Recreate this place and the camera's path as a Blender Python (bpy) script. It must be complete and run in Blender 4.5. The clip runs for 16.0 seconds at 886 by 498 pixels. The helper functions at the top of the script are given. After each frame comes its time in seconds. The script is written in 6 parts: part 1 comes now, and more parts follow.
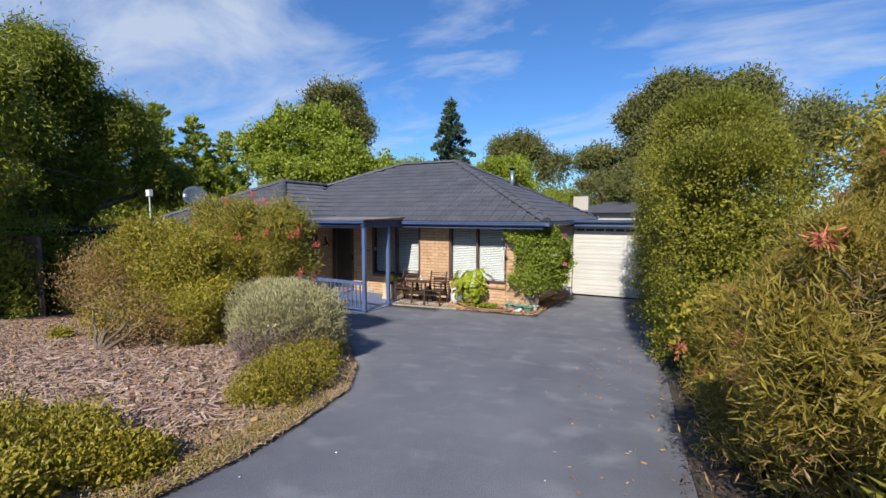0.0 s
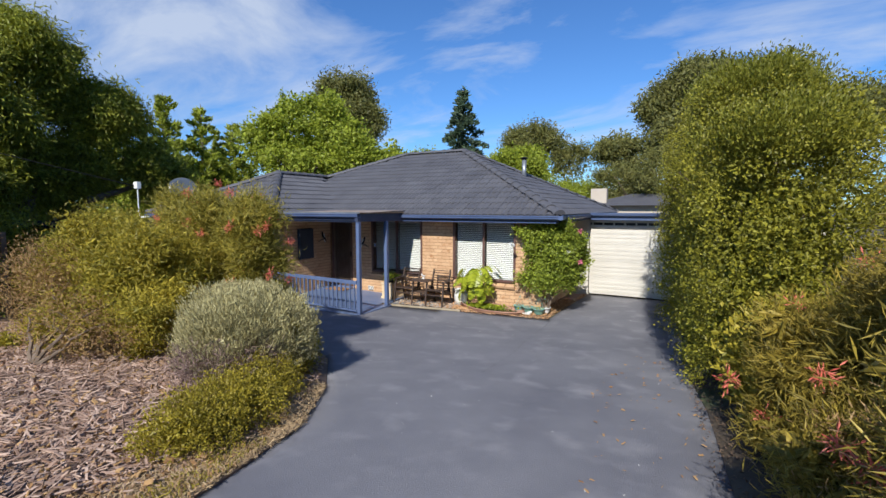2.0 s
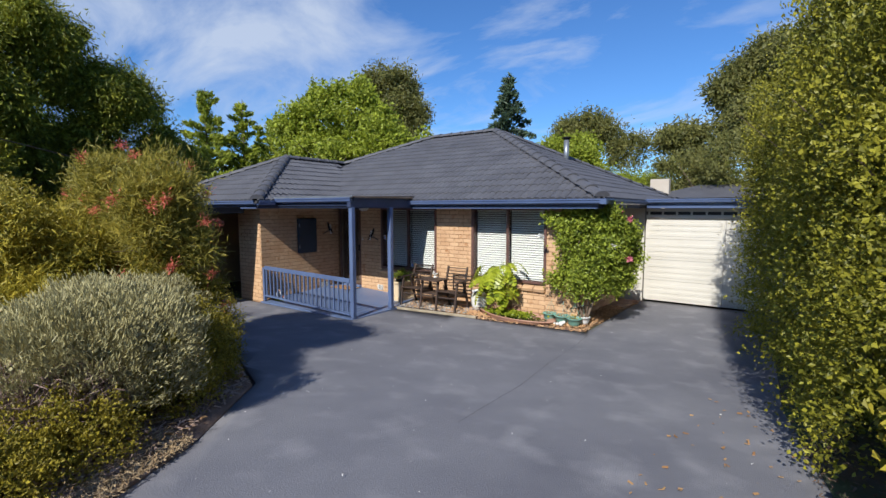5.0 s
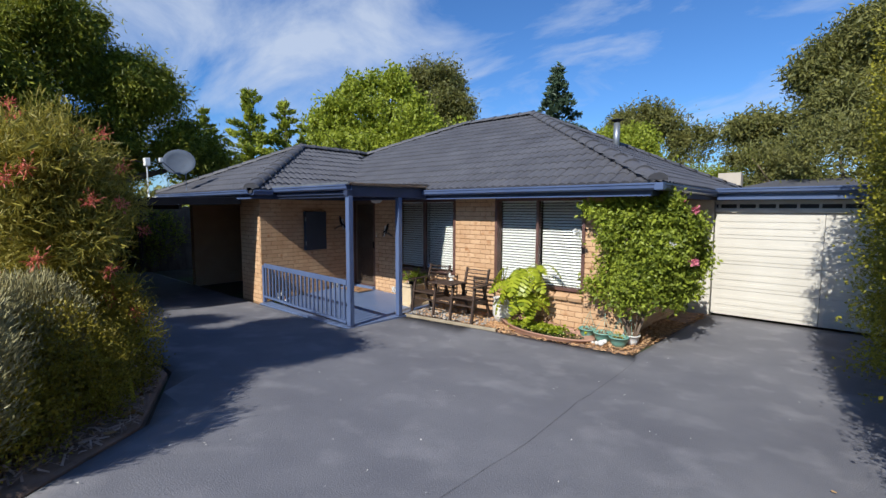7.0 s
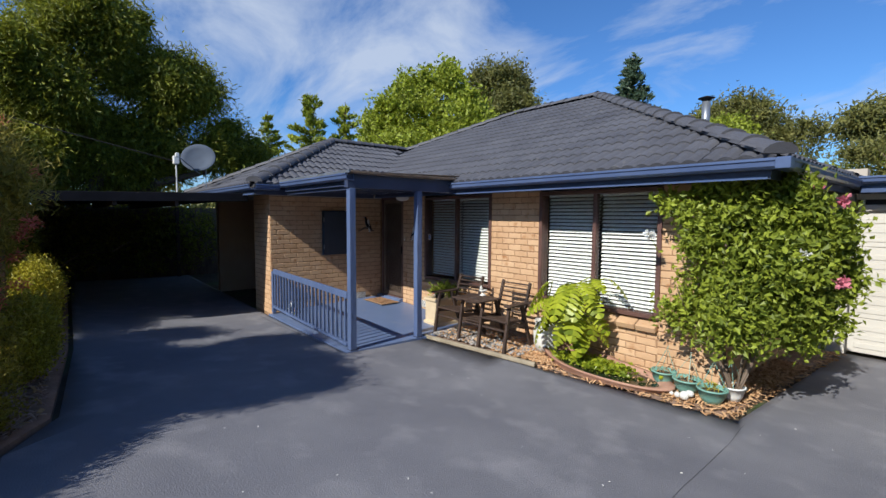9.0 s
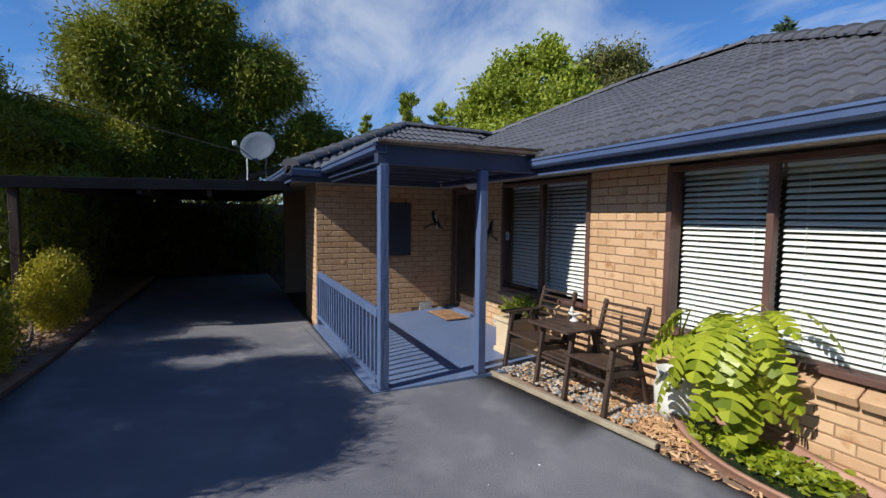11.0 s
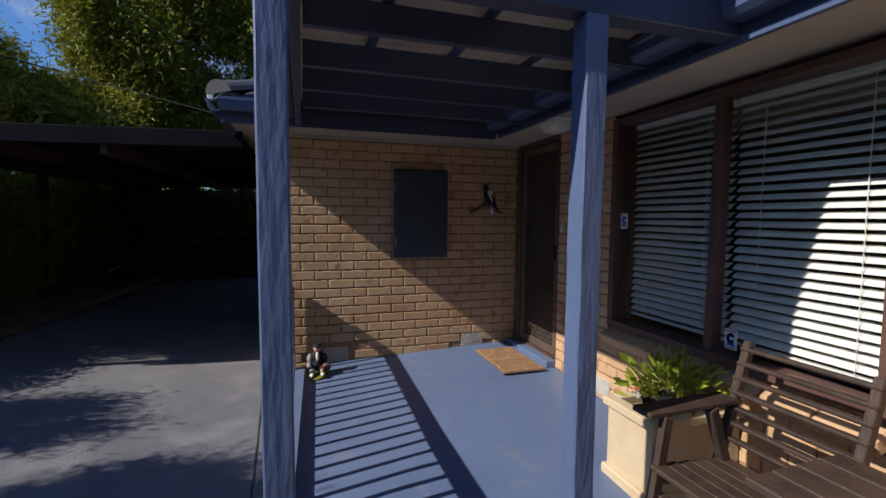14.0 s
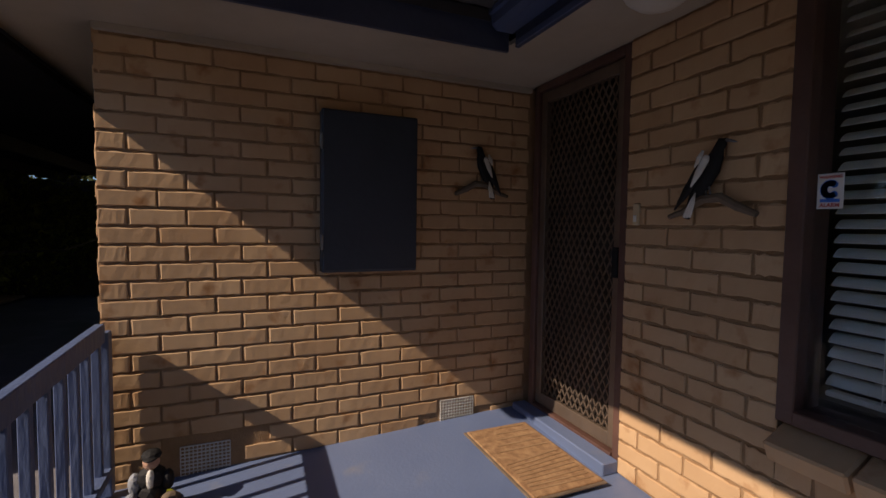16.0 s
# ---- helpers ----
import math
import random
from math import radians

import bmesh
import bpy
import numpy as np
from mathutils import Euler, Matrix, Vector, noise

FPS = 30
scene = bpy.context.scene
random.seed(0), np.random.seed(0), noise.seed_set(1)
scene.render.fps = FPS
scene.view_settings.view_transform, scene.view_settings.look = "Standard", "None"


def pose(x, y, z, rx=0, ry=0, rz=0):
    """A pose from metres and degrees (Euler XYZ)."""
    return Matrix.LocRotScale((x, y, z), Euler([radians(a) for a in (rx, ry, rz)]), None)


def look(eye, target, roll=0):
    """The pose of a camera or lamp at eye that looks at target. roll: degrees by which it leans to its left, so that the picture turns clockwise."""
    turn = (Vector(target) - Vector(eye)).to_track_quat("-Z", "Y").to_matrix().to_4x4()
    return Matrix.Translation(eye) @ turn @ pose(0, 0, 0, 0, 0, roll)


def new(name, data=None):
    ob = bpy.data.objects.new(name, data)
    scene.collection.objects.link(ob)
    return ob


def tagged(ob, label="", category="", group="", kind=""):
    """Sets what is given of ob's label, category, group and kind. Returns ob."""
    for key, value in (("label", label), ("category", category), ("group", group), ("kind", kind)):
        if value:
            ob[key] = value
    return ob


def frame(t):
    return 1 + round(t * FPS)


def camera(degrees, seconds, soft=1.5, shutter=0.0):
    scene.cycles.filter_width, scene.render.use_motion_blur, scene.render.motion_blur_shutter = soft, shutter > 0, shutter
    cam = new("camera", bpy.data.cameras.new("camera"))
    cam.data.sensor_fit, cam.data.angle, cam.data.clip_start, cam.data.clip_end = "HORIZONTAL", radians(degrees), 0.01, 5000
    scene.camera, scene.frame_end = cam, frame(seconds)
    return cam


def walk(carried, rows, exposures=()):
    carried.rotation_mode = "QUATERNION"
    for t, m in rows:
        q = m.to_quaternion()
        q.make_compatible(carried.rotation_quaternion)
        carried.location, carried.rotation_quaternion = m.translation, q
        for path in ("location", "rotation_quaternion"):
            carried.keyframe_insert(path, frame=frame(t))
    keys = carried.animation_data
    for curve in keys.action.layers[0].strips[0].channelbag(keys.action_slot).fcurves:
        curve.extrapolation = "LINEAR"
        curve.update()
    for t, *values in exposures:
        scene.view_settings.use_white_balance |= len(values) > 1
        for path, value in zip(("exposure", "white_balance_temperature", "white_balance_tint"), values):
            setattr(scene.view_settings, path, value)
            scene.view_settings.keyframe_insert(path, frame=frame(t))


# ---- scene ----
cam = camera(89.0, 16.0)
PATH = [
    (0, (0.179, -0.471, 2.491), (-0.709, 1.314, 2.337), 0.1),
    (0.5, (0.121, -0.237, 2.502), (-0.777, 1.543, 2.339), 0.1),
    (1, (0.061, 0.024, 2.504), (-0.849, 1.797, 2.332), -0.0),
    (1.5, (0.028, 0.271, 2.51), (-0.893, 2.037, 2.329), -0.1),
    (2, (0.0, 0.604, 2.463), (-0.95, 2.355, 2.282), -0.0),
    (2.5, (-0.033, 0.945, 2.418), (-1.011, 2.681, 2.237), -0.1),
    (3, (-0.056, 1.334, 2.346), (-1.062, 3.052, 2.164), -0.0),
    (3.5, (-0.102, 1.677, 2.285), (-1.147, 3.373, 2.103), 0.1),
    (4, (-0.146, 2.026, 2.24), (-1.226, 3.699, 2.058), 0.0),
    (6.5, (-0.519, 3.842, 1.996), (-1.793, 5.373, 1.816), 0.2),
    (7, (-0.637, 4.267, 1.952), (-1.961, 5.756, 1.775), 0.2),
    (7.5, (-0.752, 4.673, 1.907), (-2.125, 6.116, 1.736), 0.2),
    (8, (-0.924, 5.088, 1.872), (-2.348, 6.482, 1.704), 0.3),
    (8.5, (-1.093, 5.462, 1.84), (-2.559, 6.813, 1.679), 0.3),
    (9, (-1.325, 5.858, 1.797), (-2.859, 7.134, 1.652), 0.4),
    (9.5, (-1.586, 6.22, 1.765), (-3.187, 7.411, 1.628), 0.5),
    (12, (-3.318, 7.909, 1.607), (-5.174, 8.641, 1.459), 0.4),
    (12.5, (-3.731, 8.16, 1.577), (-5.606, 8.84, 1.428), 0.3),
    (13, (-4.229, 8.383, 1.532), (-6.121, 9.015, 1.386), 0.5),
    (13.5, (-4.664, 8.57, 1.497), (-6.563, 9.181, 1.35), 0.4),
    (14, (-5.131, 8.748, 1.438), (-7.035, 9.343, 1.296), 0.5),
    (14.5, (-5.576, 8.898, 1.406), (-7.482, 9.487, 1.268), 0.5),
    (15, (-6.045, 9.06, 1.336), (-7.947, 9.663, 1.207), 0.6),
    (15.5, (-6.505, 9.149, 1.316), (-8.39, 9.806, 1.194), 0.7),
    (16, (-6.966, 9.266, 1.297), (-8.806, 10.042, 1.192), 0.8),
]
walk(cam, [(t, look(eye, target, roll)) for t, eye, target, roll in PATH],
     [(0.0, 0.15, 6150, 9), (9.5, 0.08, 6100, 8), (12.0, -0.05, 6150, 8), (14.0, -0.08, 6400, 11), (15.0, -0.14, 6850, 17), (16.0, -0.24, 7900, 19)])

# ---- world and sun ----
world = bpy.data.worlds.new("world")
scene.world = world
world.use_nodes = True
SUN_FROM = Vector((0.15, -1.0, 0.79)).normalized()


def build_world():
    nt = world.node_tree
    nt.nodes.clear()
    n, l = nt.nodes.new, nt.links.new
    out, bg, sky = n("ShaderNodeOutputWorld"), n("ShaderNodeBackground"), n("ShaderNodeTexSky")
    sky.sky_type, sky.sun_disc = "NISHITA", False
    sky.sun_elevation = math.asin(SUN_FROM.z)
    sky.sun_rotation = math.atan2(SUN_FROM.x, SUN_FROM.y)
    sky.air_density, sky.dust_density, sky.ozone_density = 1.0, 0.3, 2.5
    bg.inputs[1].default_value = 0.064
    co, sep = n("ShaderNodeTexCoord"), n("ShaderNodeSeparateXYZ")
    l(co.outputs["Generated"], sep.inputs[0])
    up = n("ShaderNodeMath"); up.operation = "MAXIMUM"; up.inputs[1].default_value = 0.06
    l(sep.outputs[2], up.inputs[0])
    add = n("ShaderNodeMath"); add.inputs[1].default_value = 0.22
    l(up.outputs[0], add.inputs[0])
    dx, dy = n("ShaderNodeMath"), n("ShaderNodeMath")
    dx.operation = dy.operation = "DIVIDE"
    l(sep.outputs[0], dx.inputs[0]); l(add.outputs[0], dx.inputs[1])
    l(sep.outputs[1], dy.inputs[0]); l(add.outputs[0], dy.inputs[1])
    comb = n("ShaderNodeCombineXYZ")
    l(dx.outputs[0], comb.inputs[0]); l(dy.outputs[0], comb.inputs[1])
    mp = n("ShaderNodeMapping")
    mp.inputs["Rotation"].default_value = (0, 0, radians(35))
    mp.inputs["Scale"].default_value = (0.62, 1.15, 1)
    mp.inputs["Location"].default_value = (CLOUD[0], CLOUD[1], 0)
    l(comb.outputs[0], mp.inputs[0])
    no = n("ShaderNodeTexNoise")
    no.inputs["Scale"].default_value, no.inputs["Detail"].default_value = 1.6, 8
    no.inputs["Roughness"].default_value, no.inputs["Distortion"].default_value = 0.60, 0.5
    l(mp.outputs[0], no.inputs["Vector"])
    ra = n("ShaderNodeValToRGB")
    ra.color_ramp.elements[0].position, ra.color_ramp.elements[1].position = 0.52, 0.76
    ra.color_ramp.elements[1].color = (0.8, 0.8, 0.8, 1)
    total = no.outputs[0]
    for az, el, wide, gain in BANKS:
        d = n("ShaderNodeVectorMath"); d.operation = "DOT_PRODUCT"
        a, e = radians(az), radians(el)
        d.inputs[1].default_value = (-math.sin(a) * math.cos(e), math.cos(a) * math.cos(e), math.sin(e))
        l(co.outputs["Generated"], d.inputs[0])
        r = n("ShaderNodeMapRange"); r.interpolation_type = "SMOOTHSTEP"
        r.inputs[1].default_value, r.inputs[2].default_value, r.inputs[4].default_value = math.cos(radians(wide)), 1.0, gain
        l(d.outputs["Value"], r.inputs[0])
        s = n("ShaderNodeMath"); l(total, s.inputs[0]); l(r.outputs[0], s.inputs[1])
        total = s.outputs[0]
    l(total, ra.inputs[0])
    tint = n("ShaderNodeMix"); tint.data_type = "RGBA"; tint.blend_type = "MULTIPLY"
    tint.inputs[0].default_value = 1
    tint.inputs[7].default_value = (0.92, 1.40, 2.0, 1)
    l(sky.outputs[0], tint.inputs[6])
    mix = n("ShaderNodeMix"); mix.data_type = "RGBA"
    mix.inputs[7].default_value = (9.0, 9.8, 11.4, 1)
    l(ra.outputs[0], mix.inputs[0]); l(tint.outputs[2], mix.inputs[6])
    l(mix.outputs[2], bg.inputs[0]); l(bg.outputs[0], out.inputs[0])


CLOUD = (0.3, 1.7)
BANKS = [(62, 16, 26, 0.12), (22, 22, 11, 0.10), (-5, 9, 18, 0.08), (95, 20, 25, 0.09), (40, 8, 14, 0.07)]
build_world()
sun = new("sun", bpy.data.lights.new("sun", "SUN"))
sun.data.energy, sun.data.angle, sun.data.color = 5.7, radians(0.5), (1.0, 0.93, 0.82)
sun.matrix_world = look(SUN_FROM * 60, (0, 0, 0))


# ---- materials ----
M = {}


def surf(name, c1, c2, scale=3.0, rough=0.7, bump=0.2, bscale=60.0, rnd=0.0, island=0.0, metal=0.0, detail=5, spots=None, stretch=(1, 1, 1), trans=0.0, spec=0.5, bdist=0.01):
    """A surface with large mottling between two colours, fine relief and, for pieces, a change from piece to piece."""
    m = bpy.data.materials.new(name)
    m.use_nodes = True
    nt = m.node_tree
    nt.nodes.clear()
    n, l = nt.nodes.new, nt.links.new
    out, p, geo = n("ShaderNodeOutputMaterial"), n("ShaderNodeBsdfPrincipled"), n("ShaderNodeNewGeometry")
    mp = n("ShaderNodeMapping"); mp.inputs["Scale"].default_value = stretch
    l(geo.outputs["Position"], mp.inputs[0])
    no = n("ShaderNodeTexNoise"); no.inputs["Scale"].default_value, no.inputs["Detail"].default_value = scale, detail
    no.inputs["Roughness"].default_value = 0.6
    l(mp.outputs[0], no.inputs["Vector"])
    ra = n("ShaderNodeMapRange"); ra.inputs[1].default_value, ra.inputs[2].default_value = 0.3, 0.7
    l(no.outputs[0], ra.inputs[0])
    mix = n("ShaderNodeMix"); mix.data_type = "RGBA"
    mix.inputs[6].default_value, mix.inputs[7].default_value = (*c1, 1), (*c2, 1)
    fac = ra.outputs[0]
    if island or rnd:
        src = geo.outputs["Random Per Island"]
        if rnd:
            src = n("ShaderNodeObjectInfo").outputs["Random"]
        mx = n("ShaderNodeMix"); mx.inputs[0].default_value = island or rnd
        l(fac, mx.inputs[2]); l(src, mx.inputs[3])
        fac = mx.outputs[0]
    l(fac, mix.inputs[0])
    col = mix.outputs[2]
    if spots:
        c3, sscale, lo, hi = spots
        n3 = n("ShaderNodeTexNoise"); n3.inputs["Scale"].default_value, n3.inputs["Detail"].default_value = sscale, 4
        l(mp.outputs[0], n3.inputs["Vector"])
        r3 = n("ShaderNodeMapRange"); r3.inputs[1].default_value, r3.inputs[2].default_value = lo, hi
        l(n3.outputs[0], r3.inputs[0])
        m3 = n("ShaderNodeMix"); m3.data_type = "RGBA"; m3.inputs[7].default_value = (*c3, 1)
        l(r3.outputs[0], m3.inputs[0]); l(col, m3.inputs[6])
        col = m3.outputs[2]
    l(col, p.inputs["Base Color"])
    p.inputs["Roughness"].default_value, p.inputs["Metallic"].default_value = rough, metal
    p.inputs["Specular IOR Level"].default_value = spec
    if bump:
        n2 = n("ShaderNodeTexNoise"); n2.inputs["Scale"].default_value, n2.inputs["Detail"].default_value = bscale, 5
        l(mp.outputs[0], n2.inputs["Vector"])
        b = n("ShaderNodeBump"); b.inputs["Strength"].default_value, b.inputs["Distance"].default_value = bump, bdist
        l(n2.outputs[0], b.inputs["Height"]); l(b.outputs[0], p.inputs["Normal"])
    last = p.outputs[0]
    if trans:
        tr = n("ShaderNodeBsdfTranslucent"); l(col, tr.inputs[0])
        ms = n("ShaderNodeMixShader"); ms.inputs[0].default_value = trans
        l(last, ms.inputs[1]); l(tr.outputs[0], ms.inputs[2])
        last = ms.outputs[0]
    l(last, out.inputs[0])
    M[name] = m
    return m


surf("asphalt", (0.125, 0.125, 0.145), (0.185, 0.183, 0.200), 0.9, 0.82, 0.45, 110, detail=10, spots=((0.235, 0.23, 0.245), 2.6, 0.52, 0.78))
surf("crack", (0.02, 0.02, 0.022), (0.05, 0.045, 0.04), 8, 0.95, 0.2)
surf("soil", (0.05, 0.035, 0.022), (0.10, 0.075, 0.05), 2.5, 0.95, 0.6, 40, spots=((0.06, 0.09, 0.03), 0.8, 0.5, 0.65))
surf("far_grass", (0.04, 0.07, 0.02), (0.10, 0.12, 0.04), 0.15, 0.95, 0.3, 8)
surf("mulch_bed", (0.14, 0.085, 0.055), (0.30, 0.20, 0.145), 3, 0.95, 0.7, 50)
surf("chip", (0.18, 0.10, 0.065), (0.52, 0.38, 0.30), 4, 0.9, 0.2, 80, island=0.85)
surf("bark_chip", (0.30, 0.145, 0.055), (0.72, 0.46, 0.25), 4, 0.9, 0.2, 80, island=0.85)
surf("dry_leaf", (0.20, 0.10, 0.04), (0.42, 0.27, 0.12), 4, 0.9, 0.1, 80, island=0.85)
surf("pebble", (0.12, 0.115, 0.11), (0.46, 0.42, 0.38), 4, 0.6, 0.2, 80, island=0.9)
surf("brick", (0.44, 0.258, 0.135), (0.62, 0.415, 0.245), 2.0, 0.88, 0.15, 38, rnd=0.40, bdist=0.008, spots=((0.34, 0.15, 0.055), 7, 0.60, 0.75))
surf("brick_join", (0.44, 0.258, 0.135), (0.62, 0.415, 0.245), 2.0, 0.88, 0.28, 38, island=0.55, bdist=0.008)
surf("mortar", (0.23, 0.130, 0.066), (0.36, 0.225, 0.125), 6, 0.95, 0.5, 90)
surf("cream_render", (0.52, 0.40, 0.25), (0.62, 0.50, 0.33), 5, 0.85, 0.4, 50)
surf("roof_tile", (0.062, 0.062, 0.072), (0.105, 0.105, 0.118), 1.4, 0.62, 0.5, 70, rnd=0.35, spots=((0.16, 0.155, 0.15), 14, 0.62, 0.8))
surf("roof_join", (0.062, 0.062, 0.072), (0.105, 0.105, 0.118), 1.4, 0.62, 0.5, 70, island=0.35, spots=((0.16, 0.155, 0.15), 14, 0.62, 0.8))
surf("roof_deck", (0.03, 0.03, 0.035), (0.05, 0.05, 0.055), 3, 0.9, 0.1)
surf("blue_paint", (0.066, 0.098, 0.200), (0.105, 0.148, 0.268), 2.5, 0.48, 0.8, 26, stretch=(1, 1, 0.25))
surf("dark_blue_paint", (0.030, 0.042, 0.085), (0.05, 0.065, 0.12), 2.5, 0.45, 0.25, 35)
surf("meter_paint", (0.016, 0.027, 0.045), (0.026, 0.040, 0.062), 2.5, 0.5, 0.15, 35)
surf("gutter_blue", (0.060, 0.090, 0.185), (0.09, 0.125, 0.23), 1.5, 0.32, 0.05, 20)
surf("porch_paint", (0.105, 0.150, 0.275), (0.135, 0.185, 0.315), 1.2, 0.42, 0.12, 60, spots=((0.19, 0.21, 0.27), 5, 0.62, 0.8))
surf("soffit", (0.38, 0.32, 0.25), (0.48, 0.42, 0.34), 1.5, 0.8, 0.1, 30)
surf("cream_steel", (0.54, 0.51, 0.45), (0.61, 0.58, 0.52), 1.2, 0.5, 0.05, 20)
surf("brown_frame", (0.085, 0.042, 0.034), (0.140, 0.074, 0.060), 4, 0.45, 0.2, 40)
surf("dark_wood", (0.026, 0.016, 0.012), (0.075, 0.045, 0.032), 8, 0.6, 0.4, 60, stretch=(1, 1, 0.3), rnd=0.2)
surf("edge_timber", (0.22, 0.18, 0.12), (0.38, 0.32, 0.23), 6, 0.85, 0.4, 50)
surf("slat_white", (0.82, 0.80, 0.75), (0.86, 0.84, 0.79), 1, 0.45, 0.0)
surf("white_plastic", (0.70, 0.70, 0.68), (0.80, 0.80, 0.77), 3, 0.4, 0.0)
surf("grey_metal", (0.20, 0.22, 0.25), (0.32, 0.34, 0.37), 3, 0.4, 0.05, metal=0.6)
surf("dish_grey", (0.05, 0.065, 0.095), (0.075, 0.095, 0.13), 3, 0.85, 0.05)
# near-black that holds the shade of the carport roof and beam
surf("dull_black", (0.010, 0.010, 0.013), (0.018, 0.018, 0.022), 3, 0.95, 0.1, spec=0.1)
# near-black for unlit recesses, their darkness put into the colour
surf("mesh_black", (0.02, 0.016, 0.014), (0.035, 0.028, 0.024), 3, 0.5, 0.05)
surf("grille_bronze", (0.15, 0.11, 0.085), (0.24, 0.185, 0.145), 3, 0.4, 0.05, metal=0.5)
surf("room_dark", (0.10, 0.09, 0.08), (0.14, 0.13, 0.12), 2, 0.9, 0.0)
surf("terracotta", (0.28, 0.145, 0.095), (0.45, 0.26, 0.18), 3, 0.7, 0.4, 40)
surf("green_pot", (0.14, 0.30, 0.25), (0.20, 0.38, 0.31), 3, 0.5, 0.1)
surf("stone_white", (0.55, 0.54, 0.50), (0.74, 0.72, 0.68), 6, 0.75, 0.3)
surf("black_paint", (0.008, 0.008, 0.010), (0.018, 0.018, 0.020), 3, 0.65, 0.1, spec=0.25)
surf("red_paint", (0.45, 0.03, 0.03), (0.60, 0.06, 0.05), 3, 0.5, 0.0)
surf("blue_ink", (0.02, 0.17, 0.66), (0.03, 0.21, 0.75), 3, 0.5, 0.0)
surf("skin_tone", (0.45, 0.26, 0.18), (0.50, 0.30, 0.22), 3, 0.5, 0.0)
surf("grey_cloth", (0.22, 0.24, 0.28), (0.34, 0.36, 0.40), 6, 0.7, 0.1)
surf("coir", (0.20, 0.10, 0.05), (0.42, 0.25, 0.13), 22, 0.95, 0.6, 120)
surf("twig_purple", (0.10, 0.060, 0.052), (0.30, 0.21, 0.18), 6, 0.9, 0.2, 30, island=0.9)
surf("straw", (0.20, 0.13, 0.07), (0.46, 0.34, 0.19), 6, 0.9, 0.2, 30, island=0.9)
surf("litter_brown", (0.05, 0.032, 0.02), (0.17, 0.11, 0.07), 6, 0.9, 0.2, 30, island=0.8)
surf("trunk_brown", (0.09, 0.06, 0.04), (0.20, 0.15, 0.11), 6, 0.9, 0.7, 30, stretch=(1, 1, 0.3))
surf("trunk_pale", (0.24, 0.20, 0.17), (0.40, 0.35, 0.30), 5, 0.85, 0.5, 30, stretch=(1, 1, 0.3))
surf("pond_water", (0.012, 0.02, 0.012), (0.02, 0.03, 0.016), 2, 0.06, 0.05, 12)
surf("white_wall", (0.42, 0.36, 0.29), (0.48, 0.42, 0.35), 1, 0.8, 0.1)


def leafy(name, dark, light, trans=0.3, rough=0.5, scale=0.9, island=0.65):
    return surf(name, tuple(c * 0.72 for c in dark), tuple(c * 1.12 for c in light), scale, rough, 0, island=island, trans=trans, spec=0.35)


leafy("leaf_hedge", (0.075, 0.090, 0.010), (0.390, 0.355, 0.036))
leafy("leaf_top", (0.103, 0.122, 0.013), (0.281, 0.277, 0.032))
leafy("leaf_needle", (0.105, 0.115, 0.015), (0.500, 0.410, 0.067), 0.35)
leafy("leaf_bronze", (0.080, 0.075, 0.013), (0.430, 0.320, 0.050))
leafy("leaf_bush", (0.100, 0.118, 0.013), (0.500, 0.400, 0.046))
leafy("leaf_dry", (0.217, 0.116, 0.046), (0.465, 0.310, 0.132))
leafy("leaf_grey", (0.229, 0.218, 0.100), (0.544, 0.481, 0.241), 0.15)
leafy("leaf_low", (0.135, 0.110, 0.011), (0.440, 0.360, 0.038))
leafy("leaf_gold", (0.279, 0.238, 0.021), (0.540, 0.484, 0.041))
leafy("leaf_dark", (0.062, 0.095, 0.012), (0.370, 0.375, 0.036), 0.32)
leafy("leaf_lime", (0.179, 0.228, 0.022), (0.420, 0.471, 0.050), 0.4)
leafy("leaf_gum", (0.095, 0.112, 0.031), (0.258, 0.244, 0.068))
leafy("leaf_blue", (0.041, 0.075, 0.044), (0.112, 0.160, 0.086))
leafy("leaf_cypress", (0.12, 0.18, 0.02), (0.46, 0.49, 0.055))
leafy("leaf_rose", (0.065, 0.110, 0.014), (0.360, 0.415, 0.045))
leafy("leaf_monstera", (0.120, 0.190, 0.012), (0.430, 0.470, 0.035), 0.35, 0.35)
leafy("petal_red", (0.62, 0.09, 0.06), (0.85, 0.27, 0.18))
leafy("petal_pink", (0.60, 0.14, 0.22), (0.80, 0.30, 0.36))
leafy("petal_white", (0.75, 0.74, 0.70), (0.82, 0.82, 0.80))


def glass_material():
    m = bpy.data.materials.new("glass")
    m.use_nodes = True
    nt = m.node_tree
    nt.nodes.clear()
    n, l = nt.nodes.new, nt.links.new
    out, tr, gl, mix, fr = n("ShaderNodeOutputMaterial"), n("ShaderNodeBsdfTransparent"), n("ShaderNodeBsdfGlossy"), n("ShaderNodeMixShader"), n("ShaderNodeLayerWeight")
    gl.inputs["Roughness"].default_value = 0.01
    tr.inputs[0].default_value = (0.93, 0.95, 0.95, 1)
    po, sc = n("ShaderNodeMath"), n("ShaderNodeMath")
    po.operation, sc.operation = "POWER", "MULTIPLY_ADD"
    po.inputs[1].default_value, sc.inputs[1].default_value, sc.inputs[2].default_value = 5.0, 0.45, 0.022
    fr.inputs[0].default_value = 0.5
    l(fr.outputs["Facing"], po.inputs[0]); l(po.outputs[0], sc.inputs[0])
    l(sc.outputs[0], mix.inputs[0]); l(tr.outputs[0], mix.inputs[1]); l(gl.outputs[0], mix.inputs[2]); l(mix.outputs[0], out.inputs[0])
    M["glass"] = m


